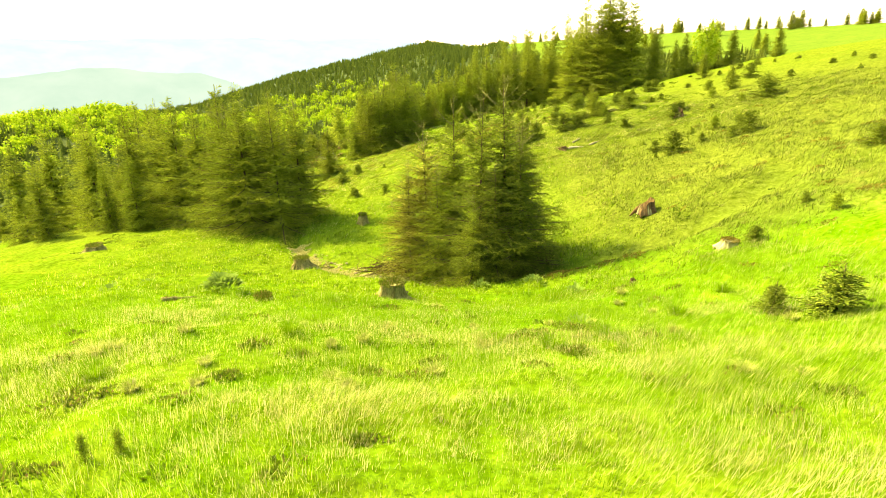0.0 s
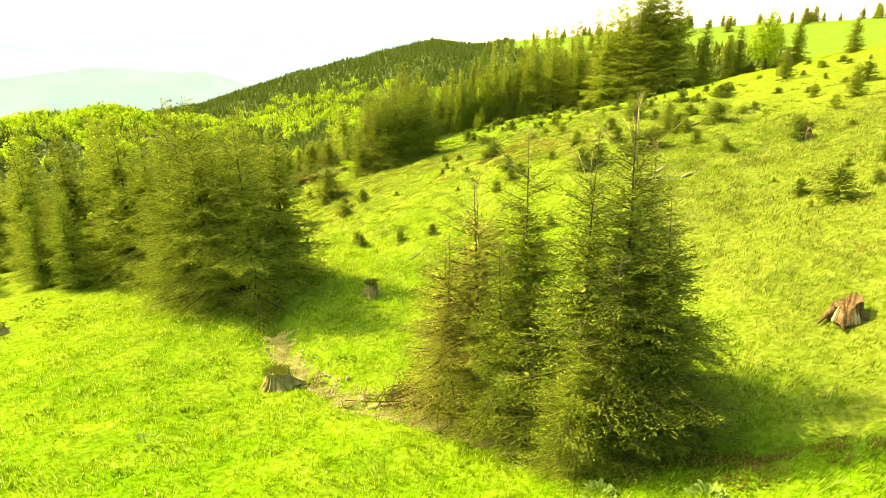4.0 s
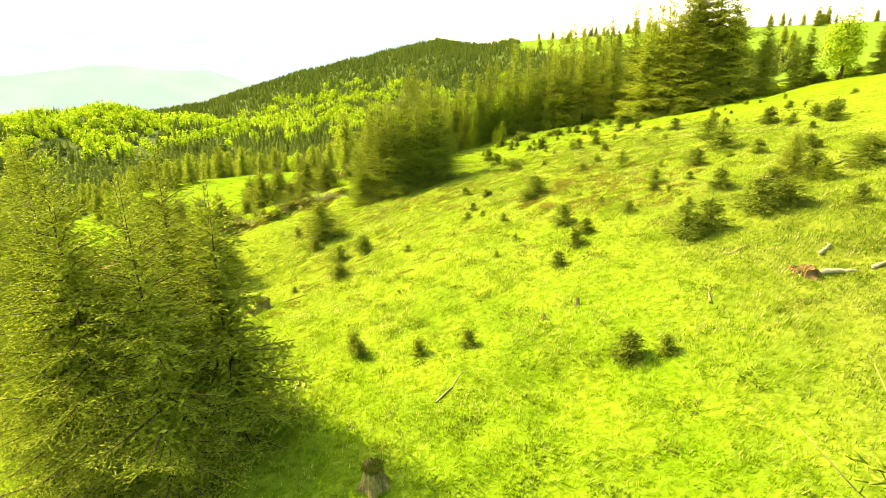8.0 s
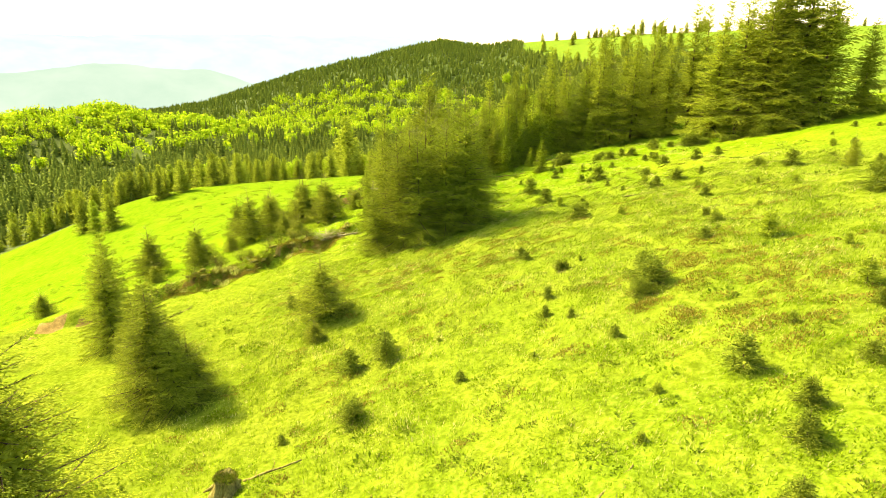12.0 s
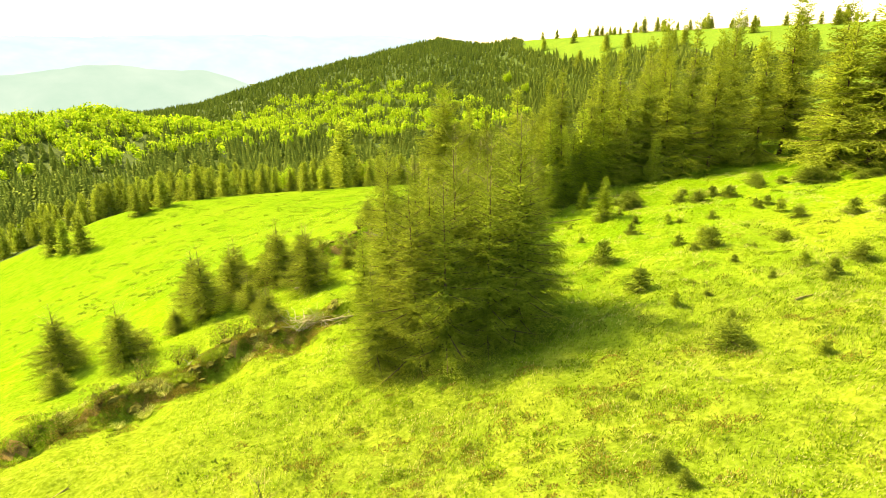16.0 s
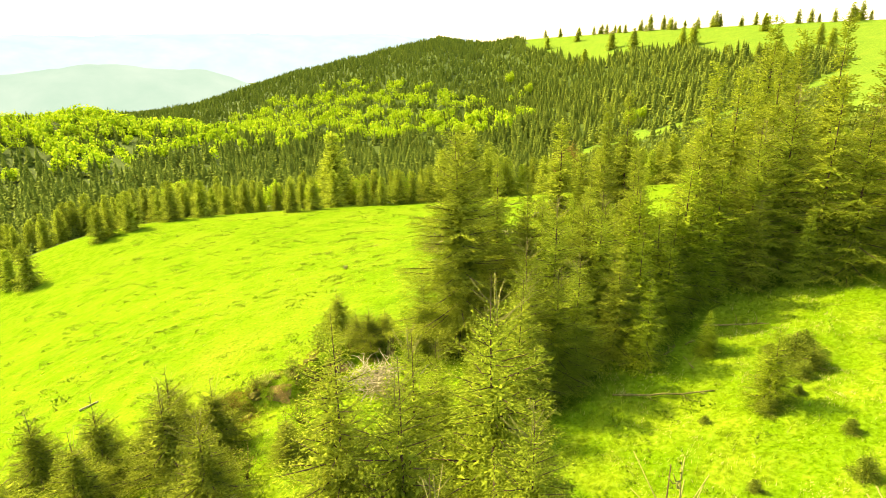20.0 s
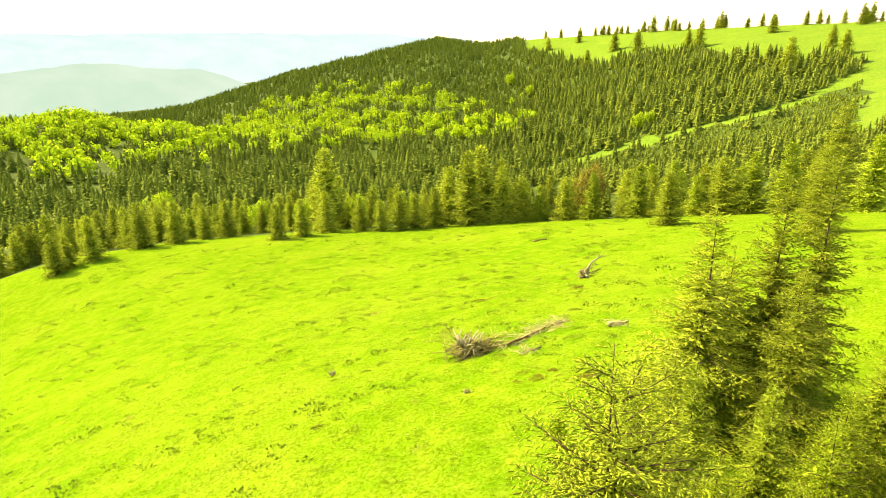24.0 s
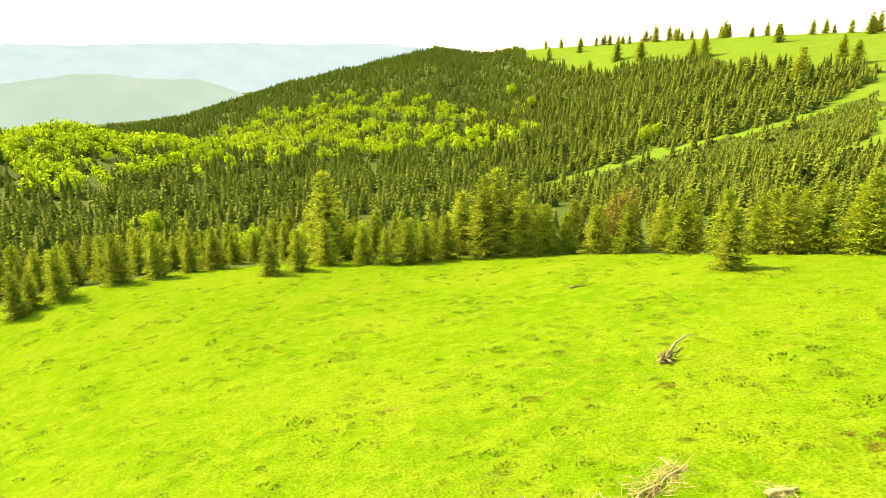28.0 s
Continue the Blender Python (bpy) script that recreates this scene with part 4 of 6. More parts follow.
for k, (x, y, h) in enumerate(EDGE_LEFT + EDGE_RIGHT):
    plant("edge_c" if h > 7.5 else "edge_b" if x > 5 and k % 3 else "edge", x, y, h, fat=1.3)
plant("dense", 39.9, 127.7, 12.9, fat=1.7)
plant("dense_b", 45.2, 126.0, 10.5, fat=1.6)
plant("dense", 18.4, 95.4, 6.1, fat=1.5)
rim = random.Random(8)
th = -62.0
while th < 52:
    de = float(np.interp(th, VALLEY[:, 0], VALLEY[:, 1]))
    for row in range(1, 4):
        d = de + 1.0 + row * rim.uniform(3.0, 5.0) + rim.uniform(-1.5, 2.0)
        a = radians(th + rim.uniform(-0.8, 0.8))
        x, y = HUB[0] + d * math.sin(a), HUB[1] + d * math.cos(a)
        plant(rim.choice(("edge", "edge_b", "edge_c", "edge")), x, y, rim.uniform(4.0, 6.0) * (0.9 + 0.12 * row), fat=1.25)
    th += rim.uniform(2.2, 3.6) * 60 / de
for kind, x, y, h in (("edge_c", -25.4, 143.0, 12.6), ("edge_c", -28.5, 150.0, 9.0), ("edge_c", -25.0, 150.0, 8.6), ("edge_c", -2.4, 142.0, 11.6), ("edge", -7.0, 141.5, 8.6), ("edge", 0.6, 141.5, 9.2),
                      ("edge", -58.3, 112.1, 5.6), ("edge_b", -62.5, 114.5, 5.2), ("edge", -66.0, 117.0, 6.0), ("edge", -57.0, 126.0, 5.2)):
    plant(kind, x, y, h, fat=1.35)


# --- woods of the valley and the far hills ---
def cone_trees(places, rng, boughs=70, wide=0.2, leaf=0.5):
    """Many ragged conifers in one mesh: a narrow core set round with drooping boughs."""
    n = len(places)
    x, y, z, h, w = places.T
    u = np.linspace(0.03, 0.97, boughs)[None] + rng.uniform(-0.02, 0.02, (n, boughs))
    a = np.arange(boughs)[None] * 2.4 + rng.uniform(0, 6.28, (n, 1)) + rng.uniform(-0.3, 0.3, (n, boughs))
    reach = w[:, None] * (1 - u).clip(0.02) ** 0.72 * np.minimum(1, 0.65 + 3 * u) * rng.uniform(0.7, 1.2, (n, boughs))
    ca, sa = np.cos(a), np.sin(a)
    axis_z = z[:, None] + h[:, None] * u
    drop = reach * (0.35 - 0.75 * u)
    s = (reach * leaf + wide * h[:, None] * 0.10)
    P0 = np.stack([x[:, None] + 0.15 * reach * ca, y[:, None] + 0.15 * reach * sa, axis_z + 0.05 * h[:, None]], -1)
    P2 = np.stack([x[:, None] + reach * ca, y[:, None] + reach * sa, axis_z - drop], -1)
    M = P0 * 0.4 + P2 * 0.6
    S = np.stack([-sa * s, ca * s, -0.45 * s], -1)
    S2 = np.stack([-sa * s, ca * s, 0.45 * s], -1)
    V = np.stack([P0, M + S, P2, M - S2], 2).reshape(-1, 3)
    k = np.arange(n * boughs)[:, None] * 4
    F = np.concatenate([k + [0, 1, 2], k + [0, 2, 3]])
    sides = 5
    ang = np.arange(sides) / sides * 6.283
    core = np.stack([x[:, None] + 0.55 * w[:, None] * np.cos(ang), y[:, None] + 0.55 * w[:, None] * np.sin(ang), (z + 0.05 * h)[:, None] + 0 * ang], -1)
    core = np.concatenate([core, np.stack([x, y, z + h], 1)[:, None]], 1).reshape(-1, 3)
    kk = np.arange(n)[:, None, None] * (sides + 1)
    G = (kk + np.array([(q, (q + 1) % sides, sides) for q in range(sides)])[None]).reshape(-1, 3)
    return joined([(V, F), (core, G)])


def leaf_trees(places, rng, leaves=90):
    """Many broadleaved crowns in one mesh: loose clumps of large leaf sprays."""
    n = len(places)
    x, y, z, h, w = places.T
    u = rng.normal(size=(n, leaves, 3))
    u /= np.linalg.norm(u, axis=2, keepdims=True)
    r = rng.uniform(0.55, 1.0, (n, leaves, 1)) * (1 + 0.25 * np.sin(u[..., :1] * 5 + x[:, None, None]))
    C = np.stack([x, y, z + h * 0.55], 1)[:, None] + u * r * np.stack([w, w, h * 0.48], 1)[:, None]
    s = (w[:, None, None] * rng.uniform(0.1, 0.24, (n, leaves, 1)))
    a = np.cross(u, rng.normal(size=(n, leaves, 3)))
    a /= np.linalg.norm(a, axis=2, keepdims=True)
    b = np.cross(u, a) + u * 0.5
    V = np.stack([C - a * s, C - b * s * 0.8 - u * s * 0.4, C + a * s, C + b * s * 0.8 - u * s * 0.3], 2).reshape(-1, 3)
    k = np.arange(n * leaves)[:, None] * 4
    return V, np.concatenate([k + [0, 1, 2], k + [0, 2, 3]])


def scatter(rng, count, th_range, d_range, keep):
    """Places over the valley, as bearing and distance from the hub, thinned by keep()."""
    th = rng.uniform(*th_range, count)
    d = np.sqrt(rng.uniform(d_range[0] ** 2, d_range[1] ** 2, count))
    x, y = HUB[0] + d * np.sin(np.radians(th)), HUB[1] + d * np.cos(np.radians(th))
    ok = keep(x, y, th, d)
    return x[ok], y[ok], th[ok], d[ok]


def beech(x, y, th):
    """How far broadleaves take over: patches low on the far slope and on the spur."""
    d = np.hypot(x - HUB[0], y - HUB[1])
    low, high = np.interp(th, [-26, -16, -8, 0, 4], [370, 385, 365, 350, 345]), np.interp(th, [-26, -19, -14, -8, -2, 4], [490, 535, 555, 525, 455, 390])
    band = np.exp(-(np.maximum(0, np.maximum(low - d, d - high)) / 14) ** 2) * np.exp(-((np.maximum(0, np.abs(th + 8) - 12.5) / 3) ** 2))
    spur = np.exp(-(((x + 225) / 100) ** 2)) * np.exp(-(((y - 385) / 60) ** 2))
    return 0.34 * band * (0.7 + 0.3 * (d < (low + high) / 2)) + 0.5 * spur + 0.3 * waves(x, y, 45, 44) * (band + spur > 0.2) - 0.08


def woods():
    rng = np.random.default_rng(77)
    de = lambda th: np.interp(th, VALLEY[:, 0], VALLEY[:, 1])
    wooded = lambda x, y, th, d: (~open_land(x, y)) & (d > de(th) + 5)
    for name, count, sector, dr, tall, label in (("near_wood", 1900, (-100, 55), (62, 190), (4.6, 7.4), "dense spruce wood on the slope below the meadow"), ("valley_wood", 5200, (-75, 52), (175, 380), (5.5, 9.0), "dense spruce wood filling the valley"),
                                                 ("hill_wood", 30000, (-60, 48), (360, 800), (4.4, 7.0), "spruce wood covering the far hillside and spur")):
        x, y, th, d = scatter(rng, count, sector, dr, wooded)
        b = beech(x, y, th)
        b = b + np.where(b > 0.05, 0.17, 0.085) * rng.normal(0, 1, len(x))
        con = b < 0.26
        h = rng.uniform(*tall, len(x)) * (1 + 0.25 * waves(x, y, 60, 50))
        if name == "near_wood":
            h = h * np.clip((d - de(th)) / 70, 0.55, 1)
        else:
            # only low young growth below the grassy strip, with a few grown trees left standing
            s, side = off_line(x, y, STRIP)
            below = (side < 0) & (s < 60) & (x > -20) & (x < 170) & (rng.random(len(x)) > 0.16)
            h = np.where(below, h * np.clip(s / 75, 0.22, 1), h)
        P = np.stack([x, y, height(x, y) - 0.3, h, h * rng.uniform(0.3, 0.42, len(x)) + np.where(h < 3, 0.6, 0)], 1)
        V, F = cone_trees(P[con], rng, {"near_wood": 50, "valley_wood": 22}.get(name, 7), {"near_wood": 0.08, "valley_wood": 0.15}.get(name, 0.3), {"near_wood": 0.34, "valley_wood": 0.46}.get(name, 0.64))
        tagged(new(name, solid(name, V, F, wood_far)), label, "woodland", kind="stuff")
        if (~con).sum() > 5:
            Q = P[~con]
            Q[:, 4] *= 1.3
            V, F = leaf_trees(Q, rng, 60 if name == "hill_wood" else 110)
            tagged(new("beech_wood", solid("beech_wood", V, F, broadleaf)), "bright spring-green broadleaved wood among the spruces", "woodland", kind="stuff")


woods()


def plantation():
    """Close young spruces between the glades of the far slope."""
    rng = np.random.default_rng(78)
    x, y, th, d = scatter(rng, 8200, (2, 44), (170, 470), lambda x, y, th, d: (~open_land(x, y)) & (d > np.interp(th, VALLEY[:, 0], VALLEY[:, 2]) * 0.92))
    s, side = off_line(x, y, STRIP)
    h = np.where((side > 0) & (s < 13), rng.uniform(3.4, 4.4, len(x)), rng.uniform(2.2, 4.0, len(x)) * np.where((side < 0) & (s < 40), 0.6, 1))
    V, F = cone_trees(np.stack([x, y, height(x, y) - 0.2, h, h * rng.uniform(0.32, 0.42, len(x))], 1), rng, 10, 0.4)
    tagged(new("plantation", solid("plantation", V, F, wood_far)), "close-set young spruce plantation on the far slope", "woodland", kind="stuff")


def thicket():
    """Low close growth that hides the ground below the grassy strip."""
    rng = np.random.default_rng(79)
    x, y, th, d = scatter(rng, 9000, (-2, 40), (165, 330), lambda x, y, th, d: ~open_land(x, y))
    s, side = off_line(x, y, STRIP)
    ok = (side < 0) & (s < 75)
    x, y, s = x[ok], y[ok], s[ok]
    h = rng.uniform(1.5, 2.6, len(x)) * np.clip(s / 30, 0.6, 1.3)
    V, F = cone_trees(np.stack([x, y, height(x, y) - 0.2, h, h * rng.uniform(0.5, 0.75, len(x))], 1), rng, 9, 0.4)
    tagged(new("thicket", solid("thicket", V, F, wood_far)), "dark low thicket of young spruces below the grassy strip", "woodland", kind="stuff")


thicket()
plantation()


def broadleaf_tree(x, y, h, w, seed, leaves=None, label="bright spring-green broadleaved tree among dark spruces"):
    rng = np.random.default_rng(seed)
    root = thing("broadleaf_tree", label, "tree", "single broadleaved trees")
    root.location = (x, y, float(ground_z(x, y)))
    limbs = [stick([(0, 0, -0.2), (0.05 * h, 0, 0.4 * h), (0.02 * h, 0.03 * h, 0.85 * h)], [0.03 * h, 0.02 * h, 0.006 * h])]
    for z, a in ((0.3, 0.5), (0.38, 2.4), (0.45, 4.3), (0.55, 1.5), (0.6, 5.4), (0.66, 3.3)):
        limbs.append(stick([(0.04 * h, 0, z * h), (math.cos(a) * w * 0.6, math.sin(a) * w * 0.6, (z + 0.25) * h)], [0.012 * h, 0.004 * h], 5))
    V, F = joined(limbs)
    part("trunk", solid("trunk", V, F, bark, True), root)
    V, F = leaf_trees(np.array([[0, 0, 0, h, w * 0.9], [w * 0.3, 0, 0.1 * h, h * 0.8, w * 0.7], [-w * 0.3, w * 0.2, 0.0, h * 0.9, w * 0.7], [0.1 * w, -0.3 * w, 0.05 * h, 0.75 * h, w * 0.6]]), rng, 800)
    quads = V.reshape(-1, 4, 3)
    C = quads.mean(1, keepdims=True)
    part("crown", solid("crown", (C + (quads - C) * 0.42).reshape(-1, 3), F, leaves or broadleaf), root)


for k, (x, y, h, w) in enumerate(((-81.4, 205, 8.0, 3.0), (-86.5, 207, 6.5, 2.5), (38, 514, 9.0, 4.0), (47, 470, 8, 3.4), (21.9, 52.0, 4.0, 1.2), (-21, 144, 5.5, 1.7), (-13, 144, 5.0, 1.5), (-30, 146, 5.2, 1.5), (78, 330, 8, 3.5), (84, 333, 6.5, 2.6), (-39, 152, 5.5, 2.0))):
    broadleaf_tree(x, y, h, w, 300 + k)
broadleaf_tree(11.8, 132.6, 7.6, 2.3, 330, brown_heath, "brown-budding broadleaved tree behind the edge spruces")
broadleaf_tree(-3.85, 69.2, 1.15, 0.35, 331, None, "small bright green leafy seedling in the meadow")

# lone spruces on the far hill pasture, and the ragged row along its crest
HILL = [(78, 600, 11.2), (104, 600, 9.4), (114, 519, 13.4), (123, 493, 14.3), (89, 494, 12.2), (145, 459, 11.3), (149, 451, 13.9), (155, 562, 12.9), (167, 566, 11.1), (167, 547, 9.7), (180, 527, 8.5), (191, 521, 11.8),
        (138, 606, 7.5), (153, 579, 9.2), (143, 386, 8.8), (149, 380, 7.4), (148, 342, 16.2), (152, 369, 8.5), (185, 374, 10.4), (179, 353, 11.1), (230, 466, 8.9), (233, 428, 11.6), (248, 443, 11.3), (190, 444, 10.6)]
lone = random.Random(21)
for _ in range(40):
    t = lone.uniform(8, 40)
    d = float(np.interp(t, VALLEY[:, 0], VALLEY[:, 3])) - lone.uniform(0, 16)
    HILL.append((HUB[0] + d * math.sin(radians(t)), HUB[1] + d * math.cos(radians(t)), lone.uniform(4.5, 9.5)))
for x, y, h in HILL:
    src, H = PATTERNS["edge_c"]
    ob = copy_thing(src, Matrix.LocRotScale((x, y, float(height(x, y)) - 0.1), Euler((0, 0, lone.uniform(0, 6))), (h / H * 1.75, h / H * 1.75, h / H)))
    tagged(ob, "lone dark spruce on the far hill pasture", group="hill spruces")


# --- grass: blades over the turf, thickest where the way passes low ---
def blades(name, label, n, xr, yr, tall, wide, seed, fade=2.5, material=None):
    rng = np.random.default_rng(seed)
    # tufts of a few blades each, thinning out towards the patch's rim
    m = n // 9
    tx, ty = rng.uniform(*xr, m), rng.uniform(*yr, m)
    e = np.minimum(np.minimum(tx - xr[0], xr[1] - tx), np.minimum(ty - yr[0], yr[1] - ty))
    stay = rng.random(m) < np.clip(e / fade, 0.03, 1) * ((0.75 + 0.4 * waves(tx, ty, 2.6, 60)) if material is not straw_mat else (waves(tx, ty, 3.2, 63) + 0.5 * waves(tx, ty, 1.1, 64) > 0.15))
    tx, ty = tx[stay], ty[stay]
    s = rng.uniform(0.04, 0.2, len(tx)).repeat(9)
    x, y = tx.repeat(9) + rng.normal(size=len(s)) * s, ty.repeat(9) + rng.normal(size=len(s)) * s
    d, _ = off_line(x, y, RILL)
    d2, _ = off_line(x, y, DITCH)
    ok = (d > 0.3) & (d2 > 0.12) & open_land(x, y)
    x, y = x[ok], y[ok]
    n = len(x)
    z = ground_z(x, y) - 0.01
    h = rng.uniform(*tall, n) * (1 + 0.4 * waves(x, y, 2.3, 61))
    a = rng.uniform(0, 6.28, n)
    lean = rng.normal(0.35, 0.3, n)
    drift = 0.5 + 0.5 * waves(x, y, 3.0, 62)
    px, py = np.cos(a), np.sin(a)
    qx, qy = -py, px
    w = rng.uniform(*wide, n)
    tipx = x + (px * lean + 0.35 * drift) * h
    tipy = y + (py * lean - 0.3 * drift) * h
    V = np.stack([np.stack([x - qx * w, y - qy * w, z], 1), np.stack([x + qx * w, y + qy * w, z], 1), np.stack([tipx, tipy, z + h * np.clip(1 - 0.35 * lean ** 2, 0.35, 1)], 1)], 1).reshape(-1, 3)
    tagged(new(name, solid(name, V, np.arange(3 * n).reshape(-1, 3), material or grass_mat)), label, "grass", kind="stuff")


blades("grass", "long bright green and straw-tipped meadow grass", 380000, (-8, 8), (0.6, 13), (0.04, 0.13), (0.0018, 0.004), 1, 2.5, near_grass)
blades("grass", "bright green meadow grass in the hollow", 120000, (-12, 6), (9, 25), (0.05, 0.13), (0.006, 0.012), 2, 3.0)
blades("grass", "coarse brownish grass on the foot of the slope", 170000, (3, 18), (10, 29), (0.05, 0.12), (0.005, 0.009), 8, 3.0, foot_grass)
blades("grass", "rough yellow-green grass on the open slope", 330000, (-13, 13), (20, 48), (0.04, 0.10), (0.006, 0.011), 3, 4.0, slope_grass)
blades("grass", "coarse brownish grass on the upper slope", 110000, (-12, 13), (33, 49), (0.04, 0.10), (0.006, 0.011), 9, 3.0, foot_grass)
blades("grass", "rough grass along the crest", 120000, (-17, 9), (42, 66), (0.04, 0.10), (0.007, 0.013), 4, 4.0, slope_grass)
blades("grass", "close green grass on the far meadow", 110000, (-34, 14), (60, 104), (0.04, 0.09), (0.01, 0.02), 5, 12.0)
blades("dry_grass", "long pale arching straw in the nearest grass", 95000, (-6.5, 7.5), (0.8, 8.5), (0.07, 0.17), (0.0011, 0.0022), 10, 1.5, straw_mat)
blades("grass", "yellowing thin grass in the nearest meadow", 110000, (-6.5, 7.5), (0.8, 7.5), (0.05, 0.13), (0.0012, 0.0026), 11, 1.5, pale_grass)
blades("dry_grass", "bleached straw-coloured tufts in the near meadow", 90000, (-8, 8), (0.8, 13), (0.04, 0.12), (0.0014, 0.003), 6, 2.5, straw_mat)
blades("dry_grass", "bleached straw-coloured tufts on the open slope", 170000, (-12, 13), (20, 62), (0.04, 0.09), (0.005, 0.009), 7, 4.0, straw_mat)


# --- low bilberry and heath mats ---
def heath(label, places, material, seed):
    """Low shrub mats, each a loose dome of short leafy shoots."""
    rng = np.random.default_rng(seed)
    Bs, Ws, Ls = [], [], []
    for x, y, s in places:
        n = int(380 * s * s * 4) + 40
        a, r = rng.uniform(0, 6.28, n), np.sqrt(rng.random(n)) * (1 + 0.25 * np.sin(np.arange(n)))
        bx, by = x + 1.4 * s * r * np.cos(a), y + s * r * np.sin(a)
        Bs.append(np.stack([bx, by, ground_z(bx, by) + rng.uniform(0, 0.3, n) * s * (1 - r * r).clip(0) - 0.01], 1))
        Ws.append(np.stack([np.cos(a) * 0.5, np.sin(a) * 0.5, np.full(n, 0.9)], 1) + rng.normal(0, 0.4, (n, 3)))
        Ls.append(np.full(n, 0.045 + 0.03 * s))
    B, W, L = np.concatenate(Bs), np.concatenate(Ws), np.concatenate(Ls)
    V, F = sprigs(B, W, L, L * 0.24, rng)
    tagged(new("heath", solid("heath", V, F, material)), label, "heath", kind="stuff")


spot = random.Random(33)
litter = random.Random(71)
shade_mats = [(litter.uniform(2.3, 4.6), 16.0 - litter.uniform(2.2, 3.2), litter.uniform(0.08, 0.2)) for _ in range(26)]
near_mats = [(spot.gauss(2.0, 0.6), spot.gauss(6.9, 0.5), spot.uniform(0.06, 0.12)) for _ in range(20)] + [(spot.uniform(-5, 5), spot.uniform(3, 11), spot.uniform(0.07, 0.16)) for _ in range(34)] + [(-2.8, 3.0, 0.2), (-2.5, 3.2, 0.16)]
heath("brown dead litter and low heath in the spruces' shade", shade_mats, brown_heath, 72)
heath("low bilberry and moss mats in the near meadow", near_mats, shrub_mat, 34)
near_mounds = [(-1.8, 5.9), (-1.2, 5.7), (-1.8, 5.0), (-3.1, 4.8), (-2.8, 4.7), (-2.0, 4.4), (0.8, 7.0), (1.1, 6.6), (1.5, 6.6), (1.9, 6.9), (2.2, 6.8), (1.6, 5.8), (2.3, 4.7), (0.2, 5.6), (-0.4, 5.2), (3.4, 4.2), (-2.3, 3.2), (-0.2, 3.4), (-0.7, 3.1)]
heath("dark hummocks of bilberry and moss in the near meadow", [(x + spot.gauss(0, 0.06), y + spot.gauss(0, 0.06), spot.uniform(0.06, 0.11)) for x, y in near_mounds for _ in range(2)], tussock_mat, 44)
heath("browned tops of the near hummocks", [(x + 0.08, y + 0.04, 0.09) for x, y in near_mounds], shrub_mat, 45)
heath("low bilberry mats on the open slope", [(spot.uniform(-9, 11), spot.uniform(21, 52), spot.uniform(0.1, 0.28)) for _ in range(150)], shrub_mat, 35)
heath("browned heath patches on the open slope", [(spot.gauss(3.2, 1.7), spot.gauss(33.5, 2.2), spot.uniform(0.12, 0.3)) for _ in range(100)] + [(spot.gauss(-3, 2.2), spot.gauss(40.5, 1.2), spot.uniform(0.1, 0.25)) for _ in range(60)] + [(spot.gauss(9.5, 2.5), spot.gauss(15, 4.5), spot.uniform(0.06, 0.18)) for _ in range(60)] + [(spot.uniform(-10, 8), spot.uniform(29, 45), spot.uniform(0.08, 0.24)) for _ in range(150)], brown_heath, 36)
heath("yellow-green moss and grass cushions on the open slope", [(spot.uniform(-11, 11), spot.uniform(24, 48), spot.uniform(0.12, 0.3)) for _ in range(420)], slope_grass, 48)
bed = []
for (ax, ay), (bx, by) in zip(RILL[1:5], RILL[2:6]):
    for _ in range(int(55 * math.hypot(bx - ax, by - ay))):
        u = spot.random()
        bed.append((ax + (bx - ax) * u + spot.gauss(0, 0.13), ay + (by - ay) * u + spot.gauss(0, 0.13), spot.uniform(0.05, 0.12)))
heath("pale dead grass and litter lying along the gully's bed", bed, straw_mat, 47)
rims = []
for line in (DITCH[1:], SCARP):
    for (ax, ay), (bx, by) in zip(line, line[1:]):
        for _ in range(int(34 * math.hypot(bx - ax, by - ay))):
            u = spot.random()
            rims.append((ax + (bx - ax) * u + spot.gauss(0, 0.4), ay + (by - ay) * u + 0.15 + spot.gauss(0, 0.55), spot.uniform(0.08, 0.3)))
rims = [(x, y, q) for x, y, q in rims if waves(x, y, 3.2, 17) > -0.15]
heath("brown and green heath hanging over the old bank", rims, brown_heath, 38)
heath("dark bilberry over the bank's rim", [(x + spot.gauss(0, 0.5), y + spot.gauss(0, 0.5), q) for x, y, q in rims[::2]], shrub_mat, 39)
heath("dark bilberry mats on the far meadow", [(spot.uniform(-12, 6), spot.uniform(72, 100), spot.uniform(0.12, 0.26)) for _ in range(60)], shrub_mat, 37)
heath("brown trodden patches on the far meadow", [(px + spot.gauss(0, 0.45), py + spot.gauss(0, 0.3), spot.uniform(0.1, 0.22)) for px, py in ((0.4, 88.0), (4.5, 81.1), (5.4, 81.3), (-4.9, 88.9), (2.1, 111.7), (-3.6, 74.6), (-2.0, 73.4), (-0.6, 72.2)) for _ in range(9)], brown_heath, 46)


